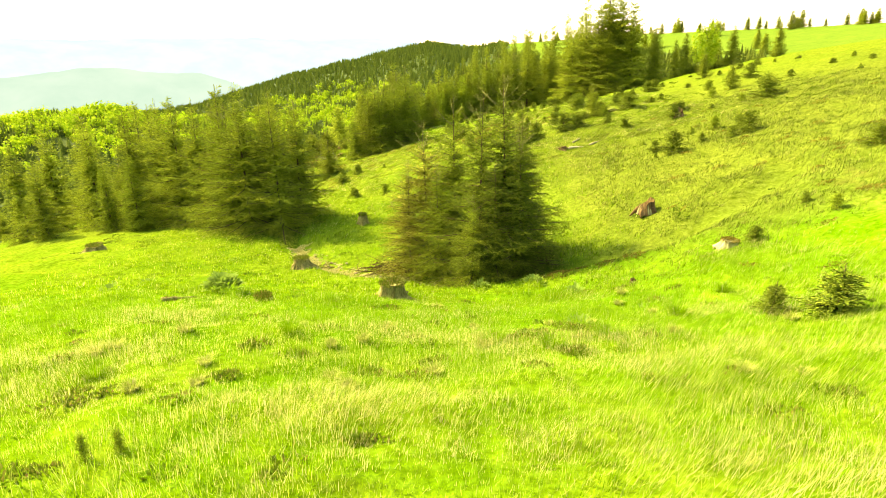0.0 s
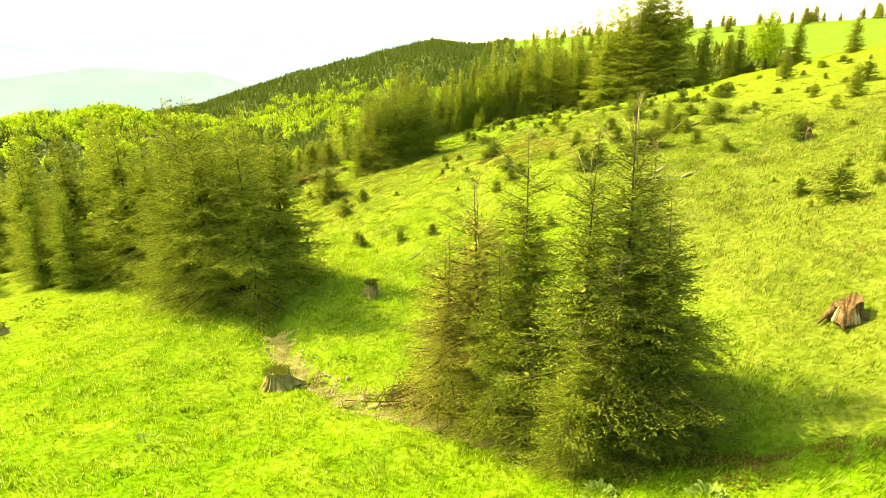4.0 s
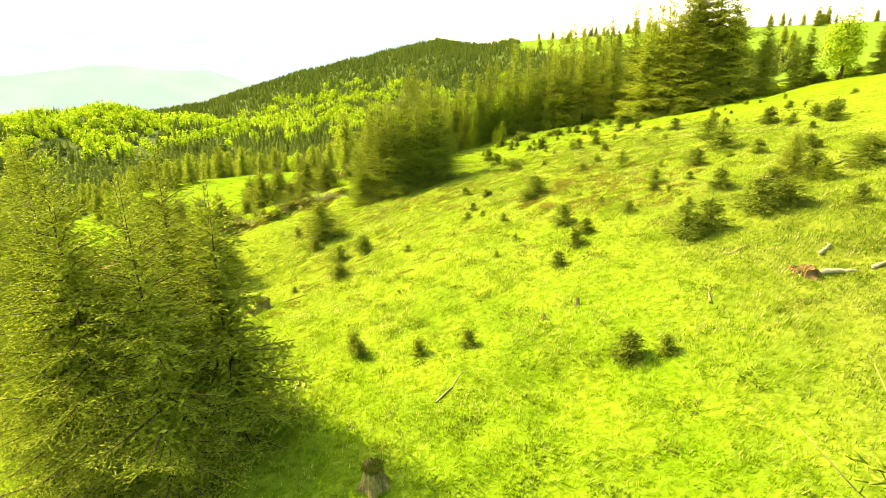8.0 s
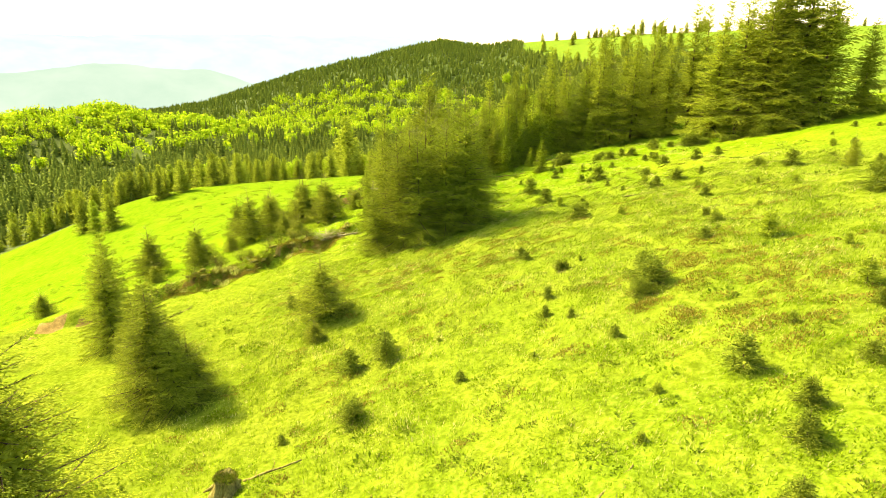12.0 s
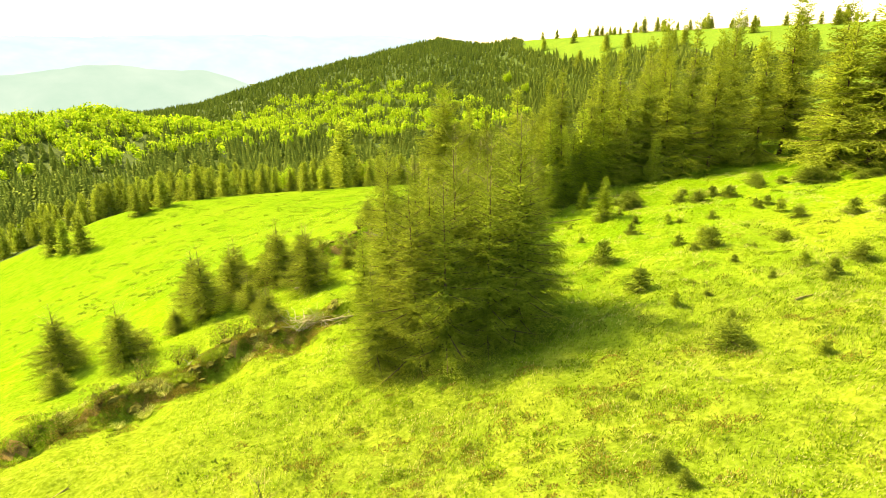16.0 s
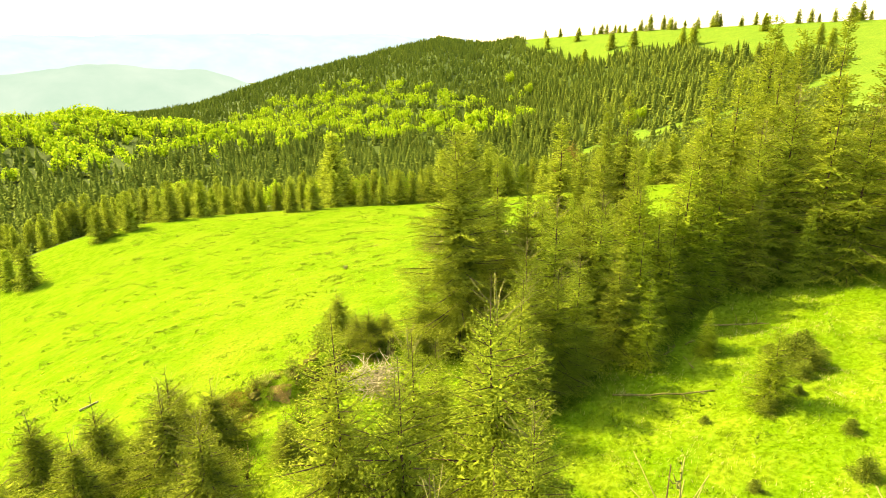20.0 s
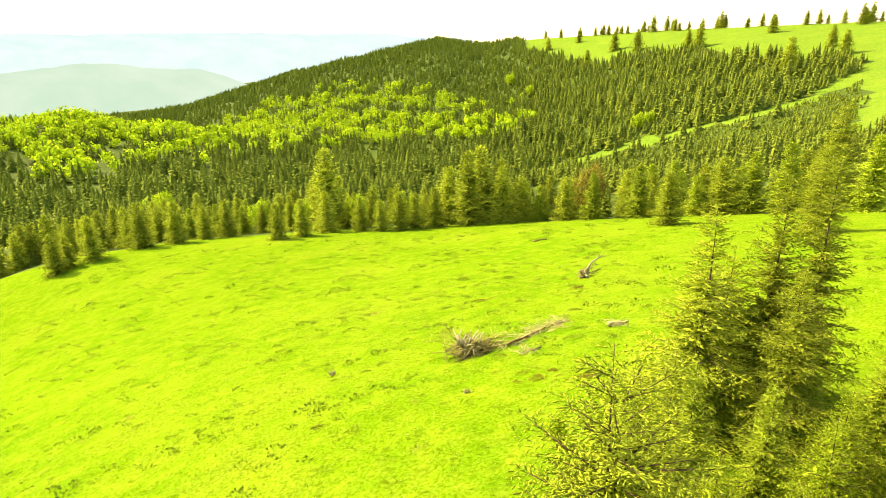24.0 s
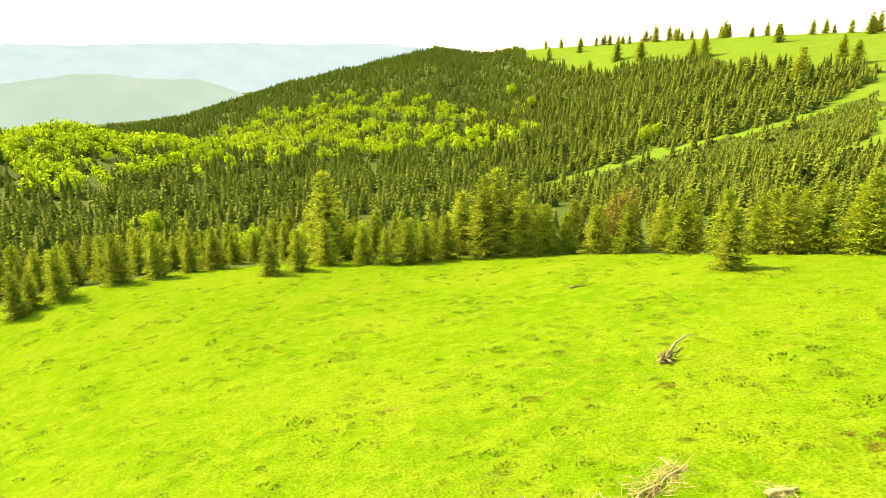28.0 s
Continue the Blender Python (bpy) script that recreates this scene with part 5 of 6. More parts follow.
def tussocks(name, label, n, xr, yr, size, seed):
    """Small turf hummocks strung along the slope, uncounted; the dark tone includes their shaded sides."""
    rng = np.random.default_rng(seed)
    x, y = rng.uniform(*xr, n), rng.uniform(*yr, n)
    ok = (waves(x, y, 9, seed) + 0.6 * waves(x, y, 3, seed + 1) > 0.15) & open_land(x, y)
    x, y = x[ok], y[ok]
    s = rng.uniform(*size, len(x)) * (1 + rng.random(len(x)) ** 6)
    k = 22
    a, r = rng.uniform(0, 6.28, (len(x), k)), np.sqrt(rng.random((len(x), k)))
    B = np.stack([x[:, None] + 1.5 * s[:, None] * r * np.cos(a), y[:, None] + s[:, None] * r * np.sin(a), ground_z(x, y)[:, None] + s[:, None] * 0.35 * (1 - r * r) - 0.02], -1).reshape(-1, 3)
    W = np.stack([np.cos(a) * 0.8, np.sin(a) * 0.8, 0.8 + 0 * a], -1).reshape(-1, 3) + rng.normal(0, 0.3, (len(B), 3))
    V, F = sprigs(B, W, 0.5 * s.repeat(k), 0.13 * s.repeat(k), rng)
    tagged(new(name, solid(name, V, F, tussock_mat)), label, "tussock", kind="stuff")


tussocks("tussocks", "small dark turf hummocks over the far meadow", 5600, (-52, 18), (60, 128), (0.09, 0.22), 41)
tussocks("tussocks", "small dark turf hummocks over the open slope", 2000, (-14, 16), (18, 56), (0.06, 0.15), 42)
tussocks("tussocks", "small brown and green hummocks in the hollow", 260, (-9, 9), (3, 16), (0.05, 0.11), 43)


# --- stumps ---
def stump(x, y, height_m, r, wood, label, lean=0.0, seed=0, name="tree_stump"):
    rng = np.random.default_rng(seed)
    root = thing(name, label, "stump", "tree stumps")
    root.matrix_basis = Matrix.LocRotScale((x, y, float(ground_z(x, y)) - 0.04), Euler((radians(lean), radians(lean * 0.6), rng.uniform(0, 6))), (1, 1, 1))
    n, rows = 44, 7
    a = np.arange(n) / n * 6.283
    rotten = wood is red_wood
    ph = rng.uniform(0, 6.28)
    # cracks and ridges run up the bole; the rim is torn
    crack = 1 + 0.04 * np.sin(a * 5 + ph) + 0.03 * np.sin(a * 11 + ph * 3) - 0.09 * (rng.random(n) < 0.14) + rng.normal(0, 0.015, n)
    torn = 0.1 * np.sin(a + ph) + 0.05 * np.sin(a * 2 + ph) + rng.normal(0, 0.012, n) - 0.05 * (rng.random(n) < 0.15)
    if rotten:
        crack = 1 + 0.09 * np.sin(a * 3 + ph * 2) + rng.normal(0, 0.05, n)
        torn = 0.4 * np.sin(a + ph) + 0.12 * np.sin(a * 3 + ph) + rng.normal(0, 0.07, n) - 0.15
    V = []
    for u in np.linspace(0, 1, rows):
        rib = (1 + ((0.16 if rotten else 0.34) * (1 - u) ** 2) * np.maximum(0, np.cos(a * 5 + ph))) * crack
        rr = r * (0.82 + (0.3 if rotten else 0.5) * (1 - u) ** 2) * rib
        zz = height_m * u * (1 + torn * u ** 2)
        V.append(np.stack([rr * np.cos(a), rr * np.sin(a), zz], 1))
    V = np.concatenate(V)
    k = (np.arange(rows - 1)[:, None] * n + np.arange(n)).ravel()
    k2 = (np.arange(rows - 1)[:, None] * n + (np.arange(n) + 1) % n).ravel()
    part("bole", solid("bole", V, np.stack([k, k2, k2 + n, k + n], 1), wood, False), root)
    # the weathered top lies inside the rim, with a rotted hollow
    rim = V[-n:] * [0.96, 0.96, 1]
    inner = V[-n:] * [0.66, 0.66, 0.98 if not rotten else 0] + np.stack([0 * a, 0 * a, (0 if not rotten else height_m * 0.6) + rng.normal(0, 0.008, n)], 1)
    T = np.vstack([rim, inner, [[0, 0, height_m * (0.92 if not rotten else 0.35)]]])
    i = np.arange(n)
    j = (i + 1) % n
    F = np.concatenate([np.stack([i, j, j + n], 1), np.stack([i, j + n, i + n], 1), np.stack([i + n, j + n, np.full(n, 2 * n)], 1)])
    face = part("cut_face", solid("cut_face", T, F, cut_wood if not rotten else wood, False), root)
    if rotten:
        for q in range(9):
            b, L = rng.uniform(0, 6.28), height_m * rng.uniform(0.5, 0.95)
            o = np.array([math.cos(b), math.sin(b), 0]) * r * rng.uniform(0.75, 1.0)
            SV, SF = stick([o * 1.2, o + [0, 0, L * 0.5], o * 0.85 + [0, 0, L]], [0.03 * r / 0.2, 0.026 * r / 0.2, 0.006], 5)
            part("splinter", solid("splinter", SV, SF, straw_wood if q % 3 else wood, False), root, "pale upright splinter" if q % 3 else "")
    if r > 0.15 and not rotten:
        m = 520 if wood is not straw_wood else 700
        b, q = rng.uniform(0, 6.28, m), r * 0.75 * np.sqrt(rng.random(m))
        q = q * 1.2
        B = np.stack([q * np.cos(b), q * np.sin(b), height_m * ((0.95 if wood is not straw_wood else 0.78) + (0.04 if wood is not straw_wood else 0.16) * q / r) + 0 * b], 1)
        MV, MF = sprigs(B, rng.normal(0, 0.5, (m, 3)) + [0, 0, 0.8], 0.08 if wood is not straw_wood else 0.045, 0.009, rng)
        moss = part("moss", solid("moss", MV, MF, shrub_mat if wood is not straw_wood else brown_heath), face)
        tagged(moss, "dry moss and grass on the stump's top", kind="stuff")
    for q in range(5):
        b = (q - ph / 6.283 * 1.0) * 6.283 / 5 + rng.uniform(-0.2, 0.2)
        L = r * rng.uniform(1.6, 2.3)
        V2, F2 = stick([(0.7 * r * math.cos(b), 0.7 * r * math.sin(b), min(0.16, 0.5 * height_m)), (1.15 * r * math.cos(b), 1.15 * r * math.sin(b), min(0.07, 0.2 * height_m)), (L * math.cos(b + 0.2), L * math.sin(b + 0.2), -0.06)], [min(0.28 * r, 0.3 * height_m), min(0.2 * r, 0.22 * height_m), 0.05 * r], 6)
        part("root", solid("root", V2, F2, wood, True), root)
    return root


for k, (x, y, h, r, w, label) in enumerate((
        (-0.85, 11.6, 0.42, 0.30, grey_wood, "weathered grey sawn stump with spreading roots"), (-4.2, 17.4, 0.30, 0.27, grey_wood, "grey stump beside the stony rill"), (5.8, 16.0, 0.31, 0.25, red_wood, "reddish rotten stump on the slope"),
        (-2.8, 21.3, 0.38, 0.18, grey_wood, "narrow grey stump in the spruces' shade"), (-12.6, 20.7, 0.26, 0.34, grey_wood, "brown stump at the meadow's edge"), (-3.1, 10.3, 0.17, 0.19, grey_wood, "low split grey stump in the grass"),
        (9.8, 24.9, 0.30, 0.2, red_wood, "orange rotten stump among saplings"), (-7.4, 30.3, 0.36, 0.24, grey_wood, "broken grey stump with splintered top"), (5.05, 24.6, 0.12, 0.24, red_wood, "crumbling orange stump with pale fallen wood"),
        (6.1, 11.7, 0.2, 0.19, straw_wood, "squat pale splintered stump with rusty moss on top"), (4.03, 11.17, 0.11, 0.08, red_wood, "tiny red-brown stub in the meadow"), (0.95, 25.2, 0.2, 0.05, grey_wood, "thin grey stub on the slope"), (0.25, 25.0, 0.15, 0.035, grey_wood, "thin grey stub on the slope"),
        (-7.2, 61.8, 0.6, 0.12, grey_wood, "leaning grey stub by the brush pile"))):
    stump(x, y, h, r, w, label, (k * 37 % 9) - 4, 500 + k)


# --- logs, fallen poles and brush ---
def log(x, y, length, r, turn, material, label, knots=5, seed=0, name="fallen_log", tilt=0.0):
    rng = np.random.default_rng(seed)
    root = thing(name, label, "log", "fallen wood")
    c, s = math.cos(turn), math.sin(turn)
    z0, z1 = float(ground_z(x, y)), float(ground_z(x + c * length, y + s * length))
    root.location = (x, y, z0)
    t = np.linspace(0, 1, 7)
    pts = np.stack([c * length * t + rng.normal(0, 0.02 * length, 7) * s, s * length * t - rng.normal(0, 0.02 * length, 7) * c, (z1 - z0) * t + r * 0.8 + tilt * length * t + rng.normal(0, r * 0.15, 7)], 1)
    V, F = stick(pts, r * (1 - 0.55 * t) * rng.uniform(0.88, 1.1, 7), 8)
    bole = part("bole", solid("bole", V, F, material, True), root)
    for _ in range(knots):
        q = rng.integers(1, 6)
        L, a, e = length * rng.uniform(0.08, 0.25), turn + rng.choice([-1, 1]) * rng.uniform(0.5, 1.4), rng.uniform(0.0, 0.9)
        p = pts[q]
        V, F = stick([p, p + [math.cos(a) * L * 0.5, math.sin(a) * L * 0.5, e * L * 0.5], p + [math.cos(a + 0.3) * L, math.sin(a + 0.3) * L, e * L]], [r * 0.35, r * 0.25, r * 0.08], 5)
        part("snag", solid("snag", V, F, material, True), bole)
    return root


SLOPE_WOOD = [(5.3, 24.5, 0.6, 0.06, -0.25, bleached, "bleached fallen log beside a rotten stump"), (6.1, 24.3, 0.4, 0.05, 0.1, bleached, "pale splintered log on the slope"), (5.6, 25.1, 0.4, 0.04, 0.6, bleached, "short pale branch piece"),
              (-2.3, 16.6, 1.5, 0.07, -0.15, grey_wood, "peeled pole lying in the gully brush"), (-1.9, 23.0, 0.8, 0.014, 0.9, bleached, "thin pale stick on the slope"), (-7.2, 30.6, 1.1, 0.03, 0.2, grey_wood, "pale stick beside a broken stump"),
              (-1.3, 28.0, 0.7, 0.025, 0.6, grey_wood, "thin bleached stick in the grass"), (3.2, 24.2, 0.5, 0.03, 1.3, grey_wood, "short grey stake in the grass"), (4.2, 25.9, 0.5, 0.04, 0.3, grey_wood, "short pale log on the slope"),
              (7.4, 30.3, 1.4, 0.06, 0.2, grey_wood, "weathered log among saplings"), (8.2, 29.7, 1.0, 0.05, 0.5, grey_wood, "weathered log among saplings"), (-11.4, 55.0, 1.2, 0.08, 0.4, bleached, "bleached dead trunk on the bank"),
              (-10.8, 55.6, 0.9, 0.05, 2.2, bleached, "bleached dead branch on the bank"), (-9.6, 50.6, 1.9, 0.05, 0.25, bleached, "long bare pole over the ditch"), (-9.9, 50.3, 1.1, 0.045, 1.3, grey_wood, "grey branch lying over the ditch"),
              (-9.0, 50.1, 1.5, 0.04, 0.9, grey_wood, "grey branch lying over the ditch")]
MEADOW_WOOD = [(-13.4, 48.8, 1.0, 0.04, 1.5, bleached, "dead branching stick on the bank"), (-14.2, 42.1, 0.9, 0.035, 0.9, grey_wood, "dead branching stick in the grass"), (1.9, 59.2, 1.6, 0.03, -0.3, grey_wood, "thin pole in the grass by the wood"),
               (0.4, 57.9, 1.2, 0.03, 0.6, grey_wood, "thin pole in the grass by the wood"), (-4.6, 78.6, 4.2, 0.055, 0.68, straw_wood, "stripped log with shredded bark beside the brush pile"), (-4.3, 78.5, 2.6, 0.06, 0.72, red_wood, "stripped log beside the brush pile"),
               (-3.4, 77.2, 0.7, 0.05, 0.9, grey_wood, "bleached root piece on the far meadow"), (0.0, 78.9, 0.9, 0.11, 0.1, straw_wood, "pale rotten log on the far meadow"), (1.9, 91.6, 1.6, 0.06, 0.7, grey_wood, "dark snag on the far meadow"),
               (-20.2, 64.3, 0.7, 0.05, 0.6, bleached, "grey log on the far meadow"), (-1.26, 56.46, 2.25, 0.03, -0.157, grey_wood, "long thin bare pole below the spruces"), (0.83, 57.1, 1.4, 0.02, 1.57, grey_wood, "thin dead stick below the spruces"),
               (1.3, 111.6, 1.4, 0.08, 0.1, grey_wood, "pale log on the far meadow"), (3.4, 44.2, 0.5, 0.03, 0.3, grey_wood, "short pale stick on the slope"), (-4.9, 10.1, 0.6, 0.05, 0.5, grey_wood, "low grey wood piece in the grass"),
               (2.5, 36.0, 0.7, 0.025, 1.9, grey_wood, "thin bleached stick on the slope")]
for k, (x, y, L, r, turn, m, label) in enumerate(SLOPE_WOOD + MEADOW_WOOD):
    log(x, y, L, r, turn, m, label, 4 if L > 0.8 else 2, 600 + k)


def brush(x, y, size, count, label, seed, flat=0.5, material=None, along=None):
    """A heap of dead sticks, every one its own piece."""
    rng = np.random.default_rng(seed)
    root = thing("brush_pile", label, "brush", "brush piles")
    root.location = (x, y, float(ground_z(x, y)))
    for k in range(count):
        a, e, L = rng.uniform(0, 6.28), rng.uniform(-0.05, 0.75) * flat * 1.4, size * rng.uniform(0.5, 1.25)
        c = np.array([rng.normal(0, size * 0.35), rng.normal(0, size * 0.22), 0.03 + abs(rng.normal(0, size * 0.18 * flat))])
        if along:
            a, u = math.atan2(along[1], along[0]) + rng.normal(0, 1.0), rng.random()
            across = rng.normal(0, 0.45) * (1.2 - 0.7 * u)
            c = c * [0.7, 0.7, 0.5] + [-across * along[1] / 4.3, across * along[0] / 4.3, 0] + [along[0] * u, along[1] * u, float(ground_z(x + along[0] * u, y + along[1] * u)) - root.location.z]
        w = np.array([math.cos(a) * math.cos(e), math.sin(a) * math.cos(e), math.sin(e)])
        V, F = stick([c - w * L * 0.4, c + rng.normal(0, 0.03, 3), c + w * L * 0.5 + rng.normal(0, 0.06, 3), c + w * L * 0.62 + rng.normal(0, 0.1, 3)], np.array([1, 0.8, 0.5, 0.15]) * size * rng.uniform(0.006, 0.02) * (1.7 if along else 1), 4)
        if not along:
            V[:, 2] = np.maximum(V[:, 2], -0.05)
        part("stick", solid("stick", V, F, material or (grey_wood if rng.random() < 0.7 else cut_wood), True), root)


brush(-5.6, 78.5, 1.6, 220, "heap of grey roots and dead branches on the far meadow", 701, 0.55)
brush(-4.7, 78.4, 0.62, 250, "long strip of shredded straw-coloured wood beside the root heap", 713, 0.45, straw_wood, (3.4, 2.7))
brush(-3.6, 77.2, 0.6, 60, "scattered pale splinters in the grass", 714, 0.2, straw_wood)
brush(-7.3, 59.5, 1.3, 170, "tangled heap of bare bleached spruce branches below the trees", 703, 0.3, bleached)
brush(-6.6, 58.6, 1.0, 90, "low spread of grey dead spruce branches in the grass", 715, 0.22, grey_wood)
brush(-1.6, 16.6, 0.8, 70, "brown dead brush beside the young spruces", 704, 0.5, twig_mat)
brush(-0.6, 16.0, 0.6, 40, "brown dead brush below the young spruces", 705, 0.6, twig_mat)
brush(-9.8, 50.5, 0.95, 46, "loose bleached dead branches over the ditch", 706, 0.7, bleached)
brush(-11.9, 79.0, 0.22, 12, "small brown root heap on the far meadow", 707, 0.9)
brush(-15.2, 78.8, 0.18, 9, "small brown root heap on the far meadow", 708, 0.9)
brush(-11.0, 55.4, 0.5, 26, "bleached dead branches on the bank", 709, 0.7, bleached)
brush(0.4, 78.9, 0.6, 46, "small heap of pale splintered wood on the far meadow", 710, 0.45, straw_wood)
brush(6.9, 29.9, 0.5, 24, "grey dead branches among the saplings", 711, 0.5)
brush(-3.4, 17.6, 0.6, 22, "thin dead twigs beside the rill", 712, 0.3, twig_mat)


def root_snag(x, y, size, label, seed, arm=None):
    """An upturned root plate: a short bole with stiff bare roots all round and one long arm."""
    rng = np.random.default_rng(seed)
    root = thing("root_snag", label, "stump", "upturned roots")
    root.location = (x, y, float(ground_z(x, y)) - 0.05)
    V, F = stick([(-0.25 * size, 0, 0), (0, 0, 0.24 * size), (0.22 * size, 0.1 * size, 0.36 * size)], [0.16 * size, 0.15 * size, 0.1 * size], 9)
    bole = part("bole", solid("bole", V + rng.normal(0, 0.012 * size, V.shape), F, grey_wood, False), root)
    for k in range(46):
        a, e, L = k * 2.4 + rng.uniform(-0.4, 0.4), rng.uniform(-0.1, 1.15), size * rng.uniform(0.3, 0.62)
        o = np.array([rng.normal(0, 0.14), rng.normal(0, 0.1), 0.2 + 0.1 * math.sin(e)]) * size
        w = np.array([math.cos(a) * math.cos(e), math.sin(a) * math.cos(e), math.sin(e)])
        V, F = stick([o, o + w * L * 0.5 + rng.normal(0, 0.03 * size, 3), o + w * L * 0.9 + [0, 0, -0.1 * L] + rng.normal(0, 0.05 * size, 3)], np.array([0.045, 0.03, 0.01]) * size * rng.uniform(0.5, 1), 5)
        V[:, 2] = np.maximum(V[:, 2], 0.0)
        part("root", solid("root", V, F, bleached if k % 3 else grey_wood, True), bole)
    if arm:
        V, F = stick([(0, 0, 0.3 * size), (arm[0] * 0.4, arm[1] * 0.4, arm[2] * 0.75), arm], [0.08 * size, 0.05 * size, 0.02], 6)
        part("arm", solid("arm", V, F, bleached, True), root)
        for k in range(9):
            o = np.array(arm) * rng.uniform(0.5, 1.0)
            w = rng.normal(0, 1, 3) * 0.16 * size + [0.1 * size, 0, 0.12 * size]
            V, F = stick([o, o + w * 0.5, o + w], [0.02 * size, 0.014 * size, 0.005], 4)
            part("twig", solid("twig", V, F, bleached, True), root)


root_snag(1.8, 91.2, 1.15, "pale upturned stump with stiff bare roots and one raised arm", 741, (0.95, 0.2, 1.4))
root_snag(-5.9, 78.3, 1.5, "large grey root plate with a fan of bare roots", 742)
root_snag(-12.0, 79.1, 0.4, "small brown upturned root on the far meadow", 743)
root_snag(-6.1, 74.2, 0.34, "small pale root piece on the far meadow", 744)


def grass_tuft(x, y, size, material, label, seed):
    """A tall arching tuft that stands out of the short grass."""
    rng = np.random.default_rng(seed)
    n = 260
    a, r = rng.uniform(0, 6.28, n), size * 0.42 * np.sqrt(rng.random(n))
    bx, by = x + r * np.cos(a), y + r * np.sin(a)
    B = np.stack([bx, by, ground_z(bx, by) - 0.01], 1)
    h, out_by = size * rng.uniform(0.55, 1.05, n), rng.uniform(0.25, 0.9, n)
    D = np.stack([np.cos(a) * out_by, np.sin(a) * out_by, np.ones(n)], 1)
    mid = B + D * h[:, None] * [0.4, 0.4, 0.55]
    tip = B + D * h[:, None] * [1.0, 1.0, 0.8]
    tip[:, 2] -= h * 0.25 * out_by
    w = np.stack([-np.sin(a), np.cos(a), 0 * a], 1) * rng.uniform(0.0012, 0.0026, (n, 1))
    V = np.stack([B - w, B + w, mid - w * 0.9, mid + w * 0.9, tip], 1).reshape(-1, 3)
    k = np.arange(n)[:, None] * 5
    tagged(new("grass_tuft", solid("grass_tuft", V, np.concatenate([k + [0, 1, 3], k + [0, 3, 2], k + [2, 3, 4]]), material)), label, "grass", "grass tufts")


tuft = random.Random(91)
for k in range(56):
    line = DITCH[1:] if k < 40 else SCARP
    i = tuft.randrange(0, len(line) - 1)
    u = tuft.random()
    x, y = line[i][0] + (line[i + 1][0] - line[i][0]) * u + tuft.gauss(0, 0.5), line[i][1] + (line[i + 1][1] - line[i][1]) * u + tuft.gauss(0, 0.6)
    grass_tuft(x, y, tuft.uniform(0.22, 0.42), slope_grass if k % 3 else pale_grass, "rank yellow-green grass tuft on the old bank", 1000 + k)
for k, (x, y, size) in enumerate(((-3.9, 10.9, 0.36), (-1.9, 10.6, 0.26), (-1.6, 10.4, 0.24), (-0.9, 9.6, 0.22), (-1.2, 9.2, 0.2), (-2.6, 7.2, 0.24), (-1.5, 6.4, 0.26), (0.9, 6.4, 0.28), (1.5, 6.1, 0.26), (2.2, 6.4, 0.24), (-3.1, 5.2, 0.26), (3.4, 7.4, 0.26), (4.6, 8.6, 0.28))):
    grass_tuft(x, y, size, near_grass, "thick green grass tuft standing out of the meadow", 820 + k)
for k in range(34):
    x, y = tuft.uniform(-4.5, 5.5), 4.6 + 6 * tuft.random() ** 1.3
    grass_tuft(x, y, tuft.uniform(0.1, 0.17), pale_grass, "bleached straw-coloured grass tuft in the meadow", 860 + k)


# --- broad-leaved herbs in the hollow ---
def herb(x, y, size, leaves, seed):
    """A dome of broad pointed leaves, the outer ones lying wide, the inner ones upright."""
    rng = np.random.default_rng(seed)
    root = thing("hellebore_plant", "clump of broad ribbed light green leaves in the grass", "plant", "broad-leaved herbs")
    root.location = (x, y, float(ground_z(x, y)) - 0.01)
    for k in range(leaves):
        q = math.sqrt((k + 0.5) / leaves)
        a, up, L = k * 2.4 + rng.uniform(-0.4, 0.4), 1.45 - 0.75 * q + rng.uniform(-0.2, 0.2), size * rng.uniform(0.26, 0.42)
        o = np.array([math.cos(a), math.sin(a), 0]) * size * 0.52 * q * rng.uniform(0.85, 1.1) + [0, 0, size * 0.5 * math.sqrt(max(0, 1 - q * q)) * rng.uniform(0.6, 1.05)]
        V = []
        for u, w in ((0, 0.05), (0.3, 0.17), (0.6, 0.19), (0.85, 0.11), (1.0, 0.01)):
            c = o + np.array([math.cos(a) * math.cos(up) * u, math.sin(a) * math.cos(up) * u, math.sin(up) * u - 0.3 * u * u]) * L
            e = np.array([-math.sin(a), math.cos(a), 0]) * w * L
            V += [c - e + [0, 0, 0.4 * w * L], c, c + e + [0, 0, 0.4 * w * L]]
        F = [(r * 3 + j, r * 3 + j + 1, r * 3 + j + 4, r * 3 + j + 3) for r in range(4) for j in range(2)]
        part("leaf", solid("leaf", V, F, herb_mat, True), root)


for k, (x, y, s, n) in enumerate(((1.1, 12.95, 0.34, 56), (2.25, 12.6, 0.36, 60), (2.85, 11.0, 0.32, 44), (-4.3, 11.5, 0.62, 150), (-6.9, 11.9, 0.36, 30), (2.05, 7.15, 0.26, 22), (-3.2, 17.9, 0.24, 14), (-5.4, 14.6, 0.3, 26), (-6.3, 17.6, 0.26, 16), (-6.0, 15.9, 0.24, 14), (-7.0, 13.6, 0.3, 18), (3.2, 8.2, 0.2, 14), (-3.0, 20.3, 0.24, 14), (-0.3, 20.0, 0.24, 12),
                                   (-7.7, 13.4, 0.26, 8), (-2.9, 19.4, 0.24, 8), (-1.2, 23.0, 0.22, 7))):
    herb(x, y, s, n, 800 + k)


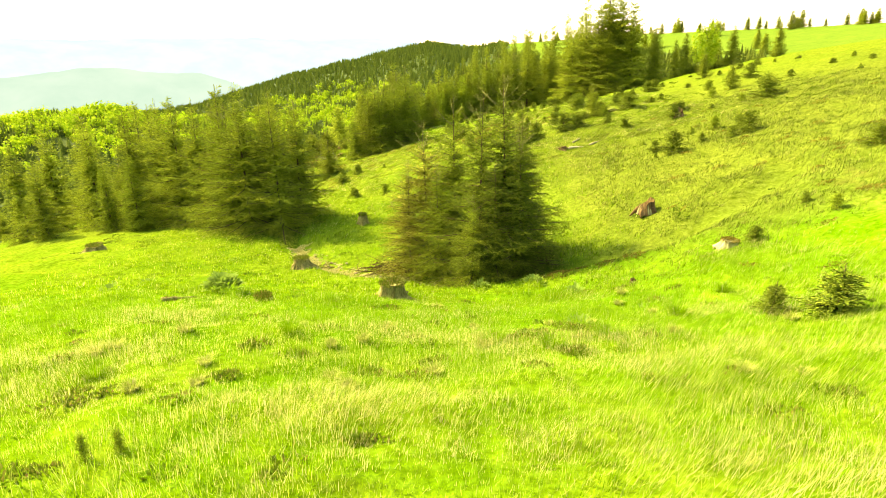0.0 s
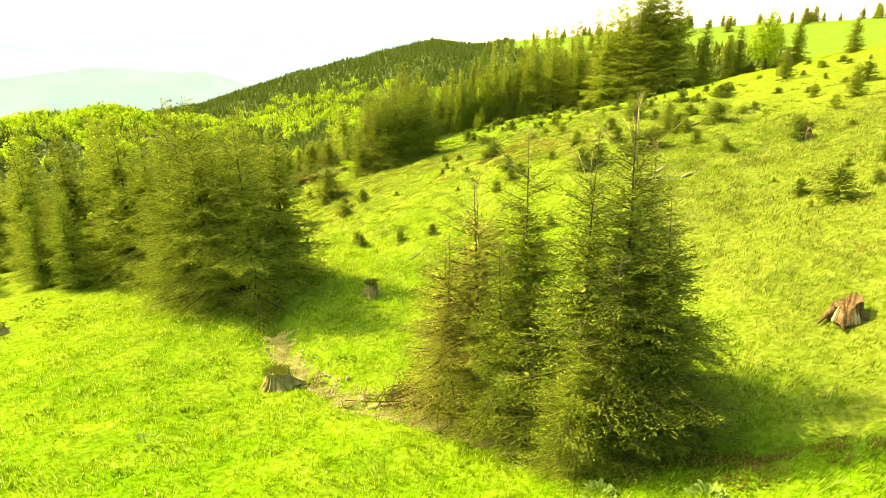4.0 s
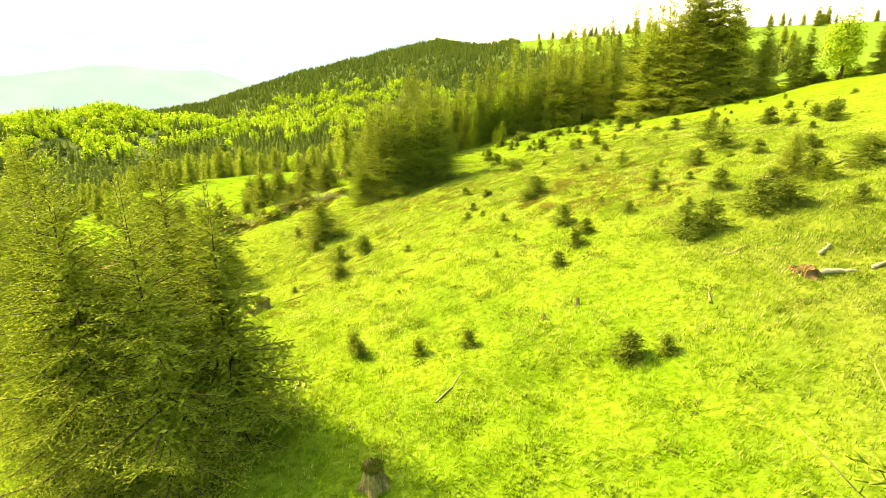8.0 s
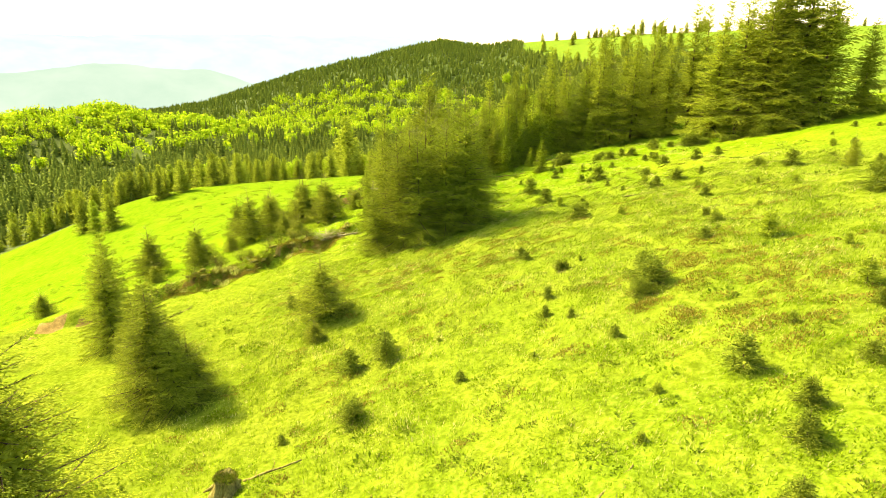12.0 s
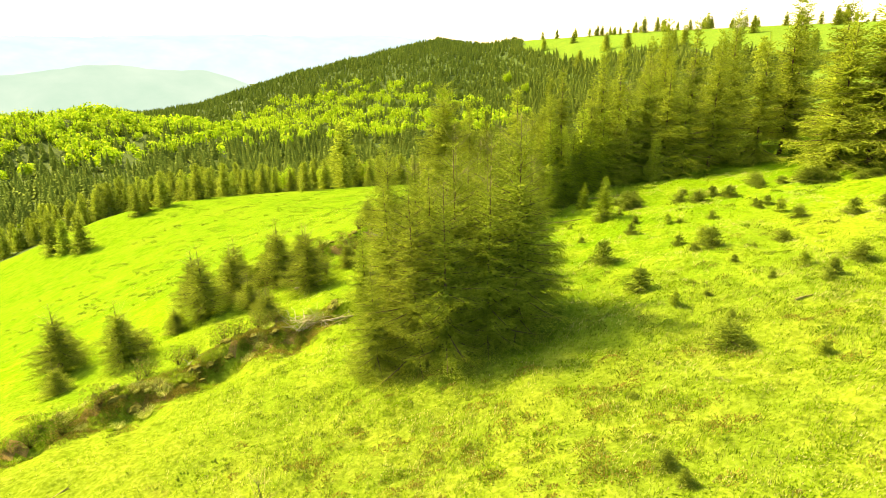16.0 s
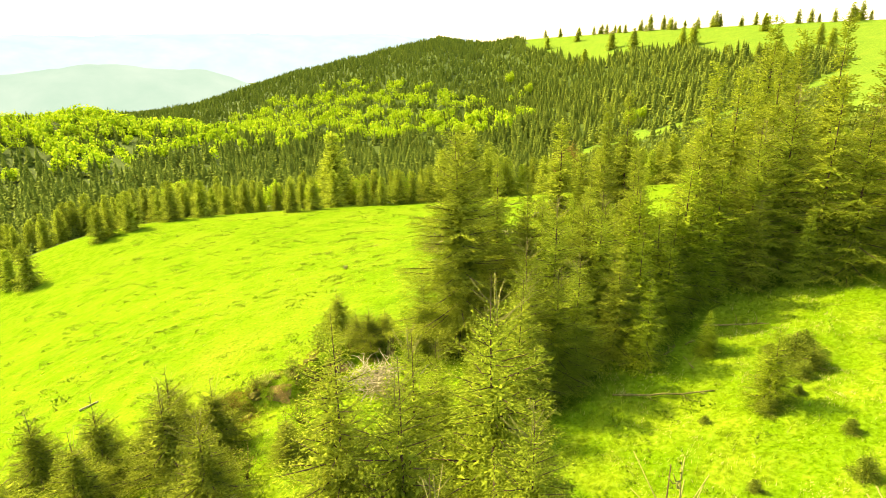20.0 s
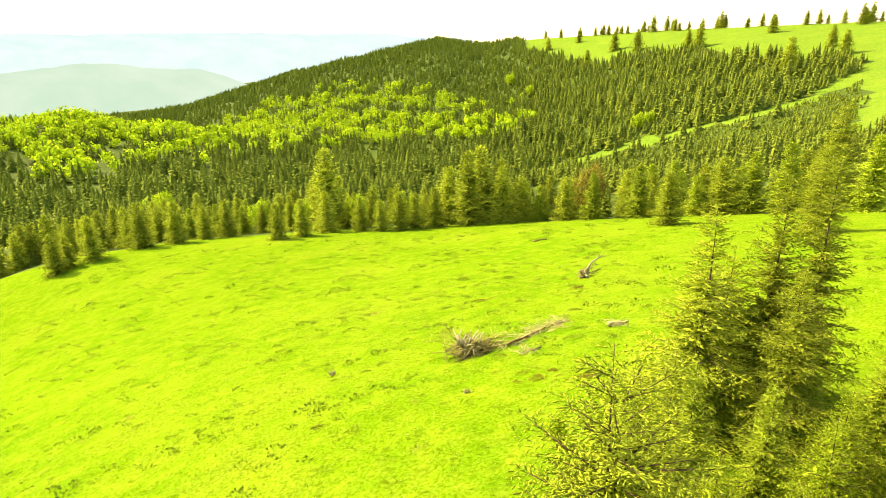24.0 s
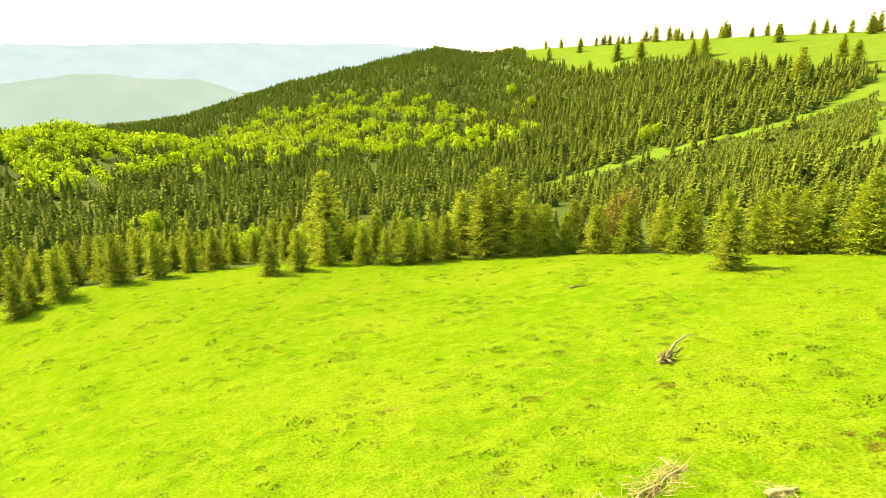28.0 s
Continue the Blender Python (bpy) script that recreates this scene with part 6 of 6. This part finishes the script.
# --- stones of the rill ---
def stone_mesh(seed):
    rng = np.random.default_rng(seed)
    bm = bmesh.new()
    bmesh.ops.create_icosphere(bm, subdivisions=1, radius=1.0)
    for v in bm.verts:
        v.co *= rng.uniform(0.75, 1.15)
        v.co.z *= 0.55
    me = bpy.data.meshes.new("stone")
    bm.to_mesh(me)
    bm.free()
    me.materials.append(stone)
    return me


rill = thing("rill_bed", "narrow bed of pale stones and bare earth in the gully", "stream bed")
rill.location = (-4.2, 18.4, float(ground_z(-4.2, 18.4)))
STONES = [stone_mesh(900 + k) for k in range(5)]
pebble = random.Random(14)
for k in range(190):
    t = pebble.random() ** 0.8 * 3.0
    i = min(2, int(t))
    (ax, ay), (bx, by) = RILL[i + 1], RILL[i + 2]
    x, y = ax + (bx - ax) * (t - i) + pebble.gauss(0, 0.2), ay + (by - ay) * (t - i) + pebble.gauss(0, 0.2)
    s = pebble.uniform(0.015, 0.055)
    ob = part("stone", pebble.choice(STONES), rill)
    ob.matrix_basis = Matrix.LocRotScale(Vector((x, y, float(ground_z(x, y)) + s * 0.2)) - rill.location, Euler((0, 0, pebble.uniform(0, 6))), (s, s * pebble.uniform(0.7, 1.3), s))


# --- bare bushes on the bank ---
def bush(x, y, h, seed, label):
    rng = np.random.default_rng(seed)
    root = thing("bare_bush", label, "bush", "bank bushes")
    root.location = (x, y, float(ground_z(x, y)) - 0.03)
    for k in range(22):
        a, e = rng.uniform(0, 6.28), rng.uniform(0.6, 1.45)
        L = h * rng.uniform(0.7, 1.15)
        w = np.array([math.cos(a) * math.cos(e), math.sin(a) * math.cos(e), math.sin(e)])
        V, F = stick([w * 0.0, w * L * 0.5 + rng.normal(0, 0.03, 3), w * L + rng.normal(0, 0.06, 3)], [0.008 * h + 0.003, 0.005, 0.002], 4)
        part("stem", solid("stem", V, F, twig_mat, True), root)
    n = 260
    a, e, r = rng.uniform(0, 6.28, n), rng.uniform(0.4, 1.5, n), h * rng.uniform(0.35, 1.05, n)
    B = np.stack([np.cos(a) * np.cos(e) * r, np.sin(a) * np.cos(e) * r, np.sin(e) * r], 1)
    V, F = sprigs(B, rng.normal(size=(n, 3)) + [0, 0, 0.6], 0.07, 0.02, rng)
    part("leaves", solid("leaves", V, F, shrub_mat), root)


for k, (x, y, h) in enumerate(((-14.6, 47.9, 0.9), (-15.4, 47.0, 0.7), (-16.2, 46.2, 0.8), (-15.9, 45.9, 0.6), (-13.9, 49.2, 0.7), (-12.2, 50.4, 0.6), (-11.0, 51.0, 0.6), (-14.9, 48.9, 0.7), (-17.0, 45.9, 0.7), (-12.7, 50.3, 0.8), (-11.6, 50.8, 0.7), (-17.6, 45.3, 0.6), (-13.6, 49.6, 0.5), (-11.4, 60.4, 0.7), (-10.4, 61.2, 0.6), (-9.6, 62.0, 0.7), (-10.2, 56.0, 0.8), (-12.4, 54.4, 0.7), (-16.4, 51.7, 0.9), (-9.3, 58.0, 0.9), (-0.4, 17.2, 0.8), (2.9, 14.6, 0.6))):
    bush(x, y, h, 950 + k, "brownish leafless bush with thin upright stems")


# --- broken sods and clods of the bank ---
def clod_mesh(seed):
    rng = np.random.default_rng(seed)
    bm = bmesh.new()
    bmesh.ops.create_icosphere(bm, subdivisions=2, radius=1.0)
    for v in bm.verts:
        v.co *= 1 + 0.22 * math.sin(v.co.x * 4 + seed) * math.cos(v.co.y * 5) + rng.uniform(-0.12, 0.12)
        v.co.z *= 0.6
    me = bpy.data.meshes.new("clod")
    bm.to_mesh(me)
    bm.free()
    me.materials.append(sod_mat)
    return me


bank = thing("bank_scarp", "broken brown sods and bare earth along the old bank", "earth bank")
bank.location = (-14.0, 48.0, float(ground_z(-14.0, 48.0)))
CLODS = [clod_mesh(970 + k) for k in range(4)]
sod = random.Random(61)
for k in range(120):
    line = DITCH[1:] if k < 80 else SCARP
    i = sod.randrange(0, len(line) - 1)
    (ax, ay), (bx, by) = line[i], line[i + 1]
    t = sod.random()
    x, y = ax + (bx - ax) * t + sod.gauss(0, 0.45), ay + (by - ay) * t + 0.3 + sod.gauss(0, 0.4)
    s = 0.03 + 0.14 * sod.random() ** 2
    ob = part("sod", sod.choice(CLODS), bank)
    ob.matrix_basis = Matrix.LocRotScale(Vector((x, y, float(ground_z(x, y)) + s * 0.1)) - bank.location, Euler((sod.uniform(-0.3, 0.3), sod.uniform(-0.3, 0.3), sod.uniform(0, 6))), (s * 1.4, s, s))


# the pattern trees have served
for src, _ in PATTERNS.values():
    for ob in (*src.children_recursive, src):
        bpy.data.objects.remove(ob)
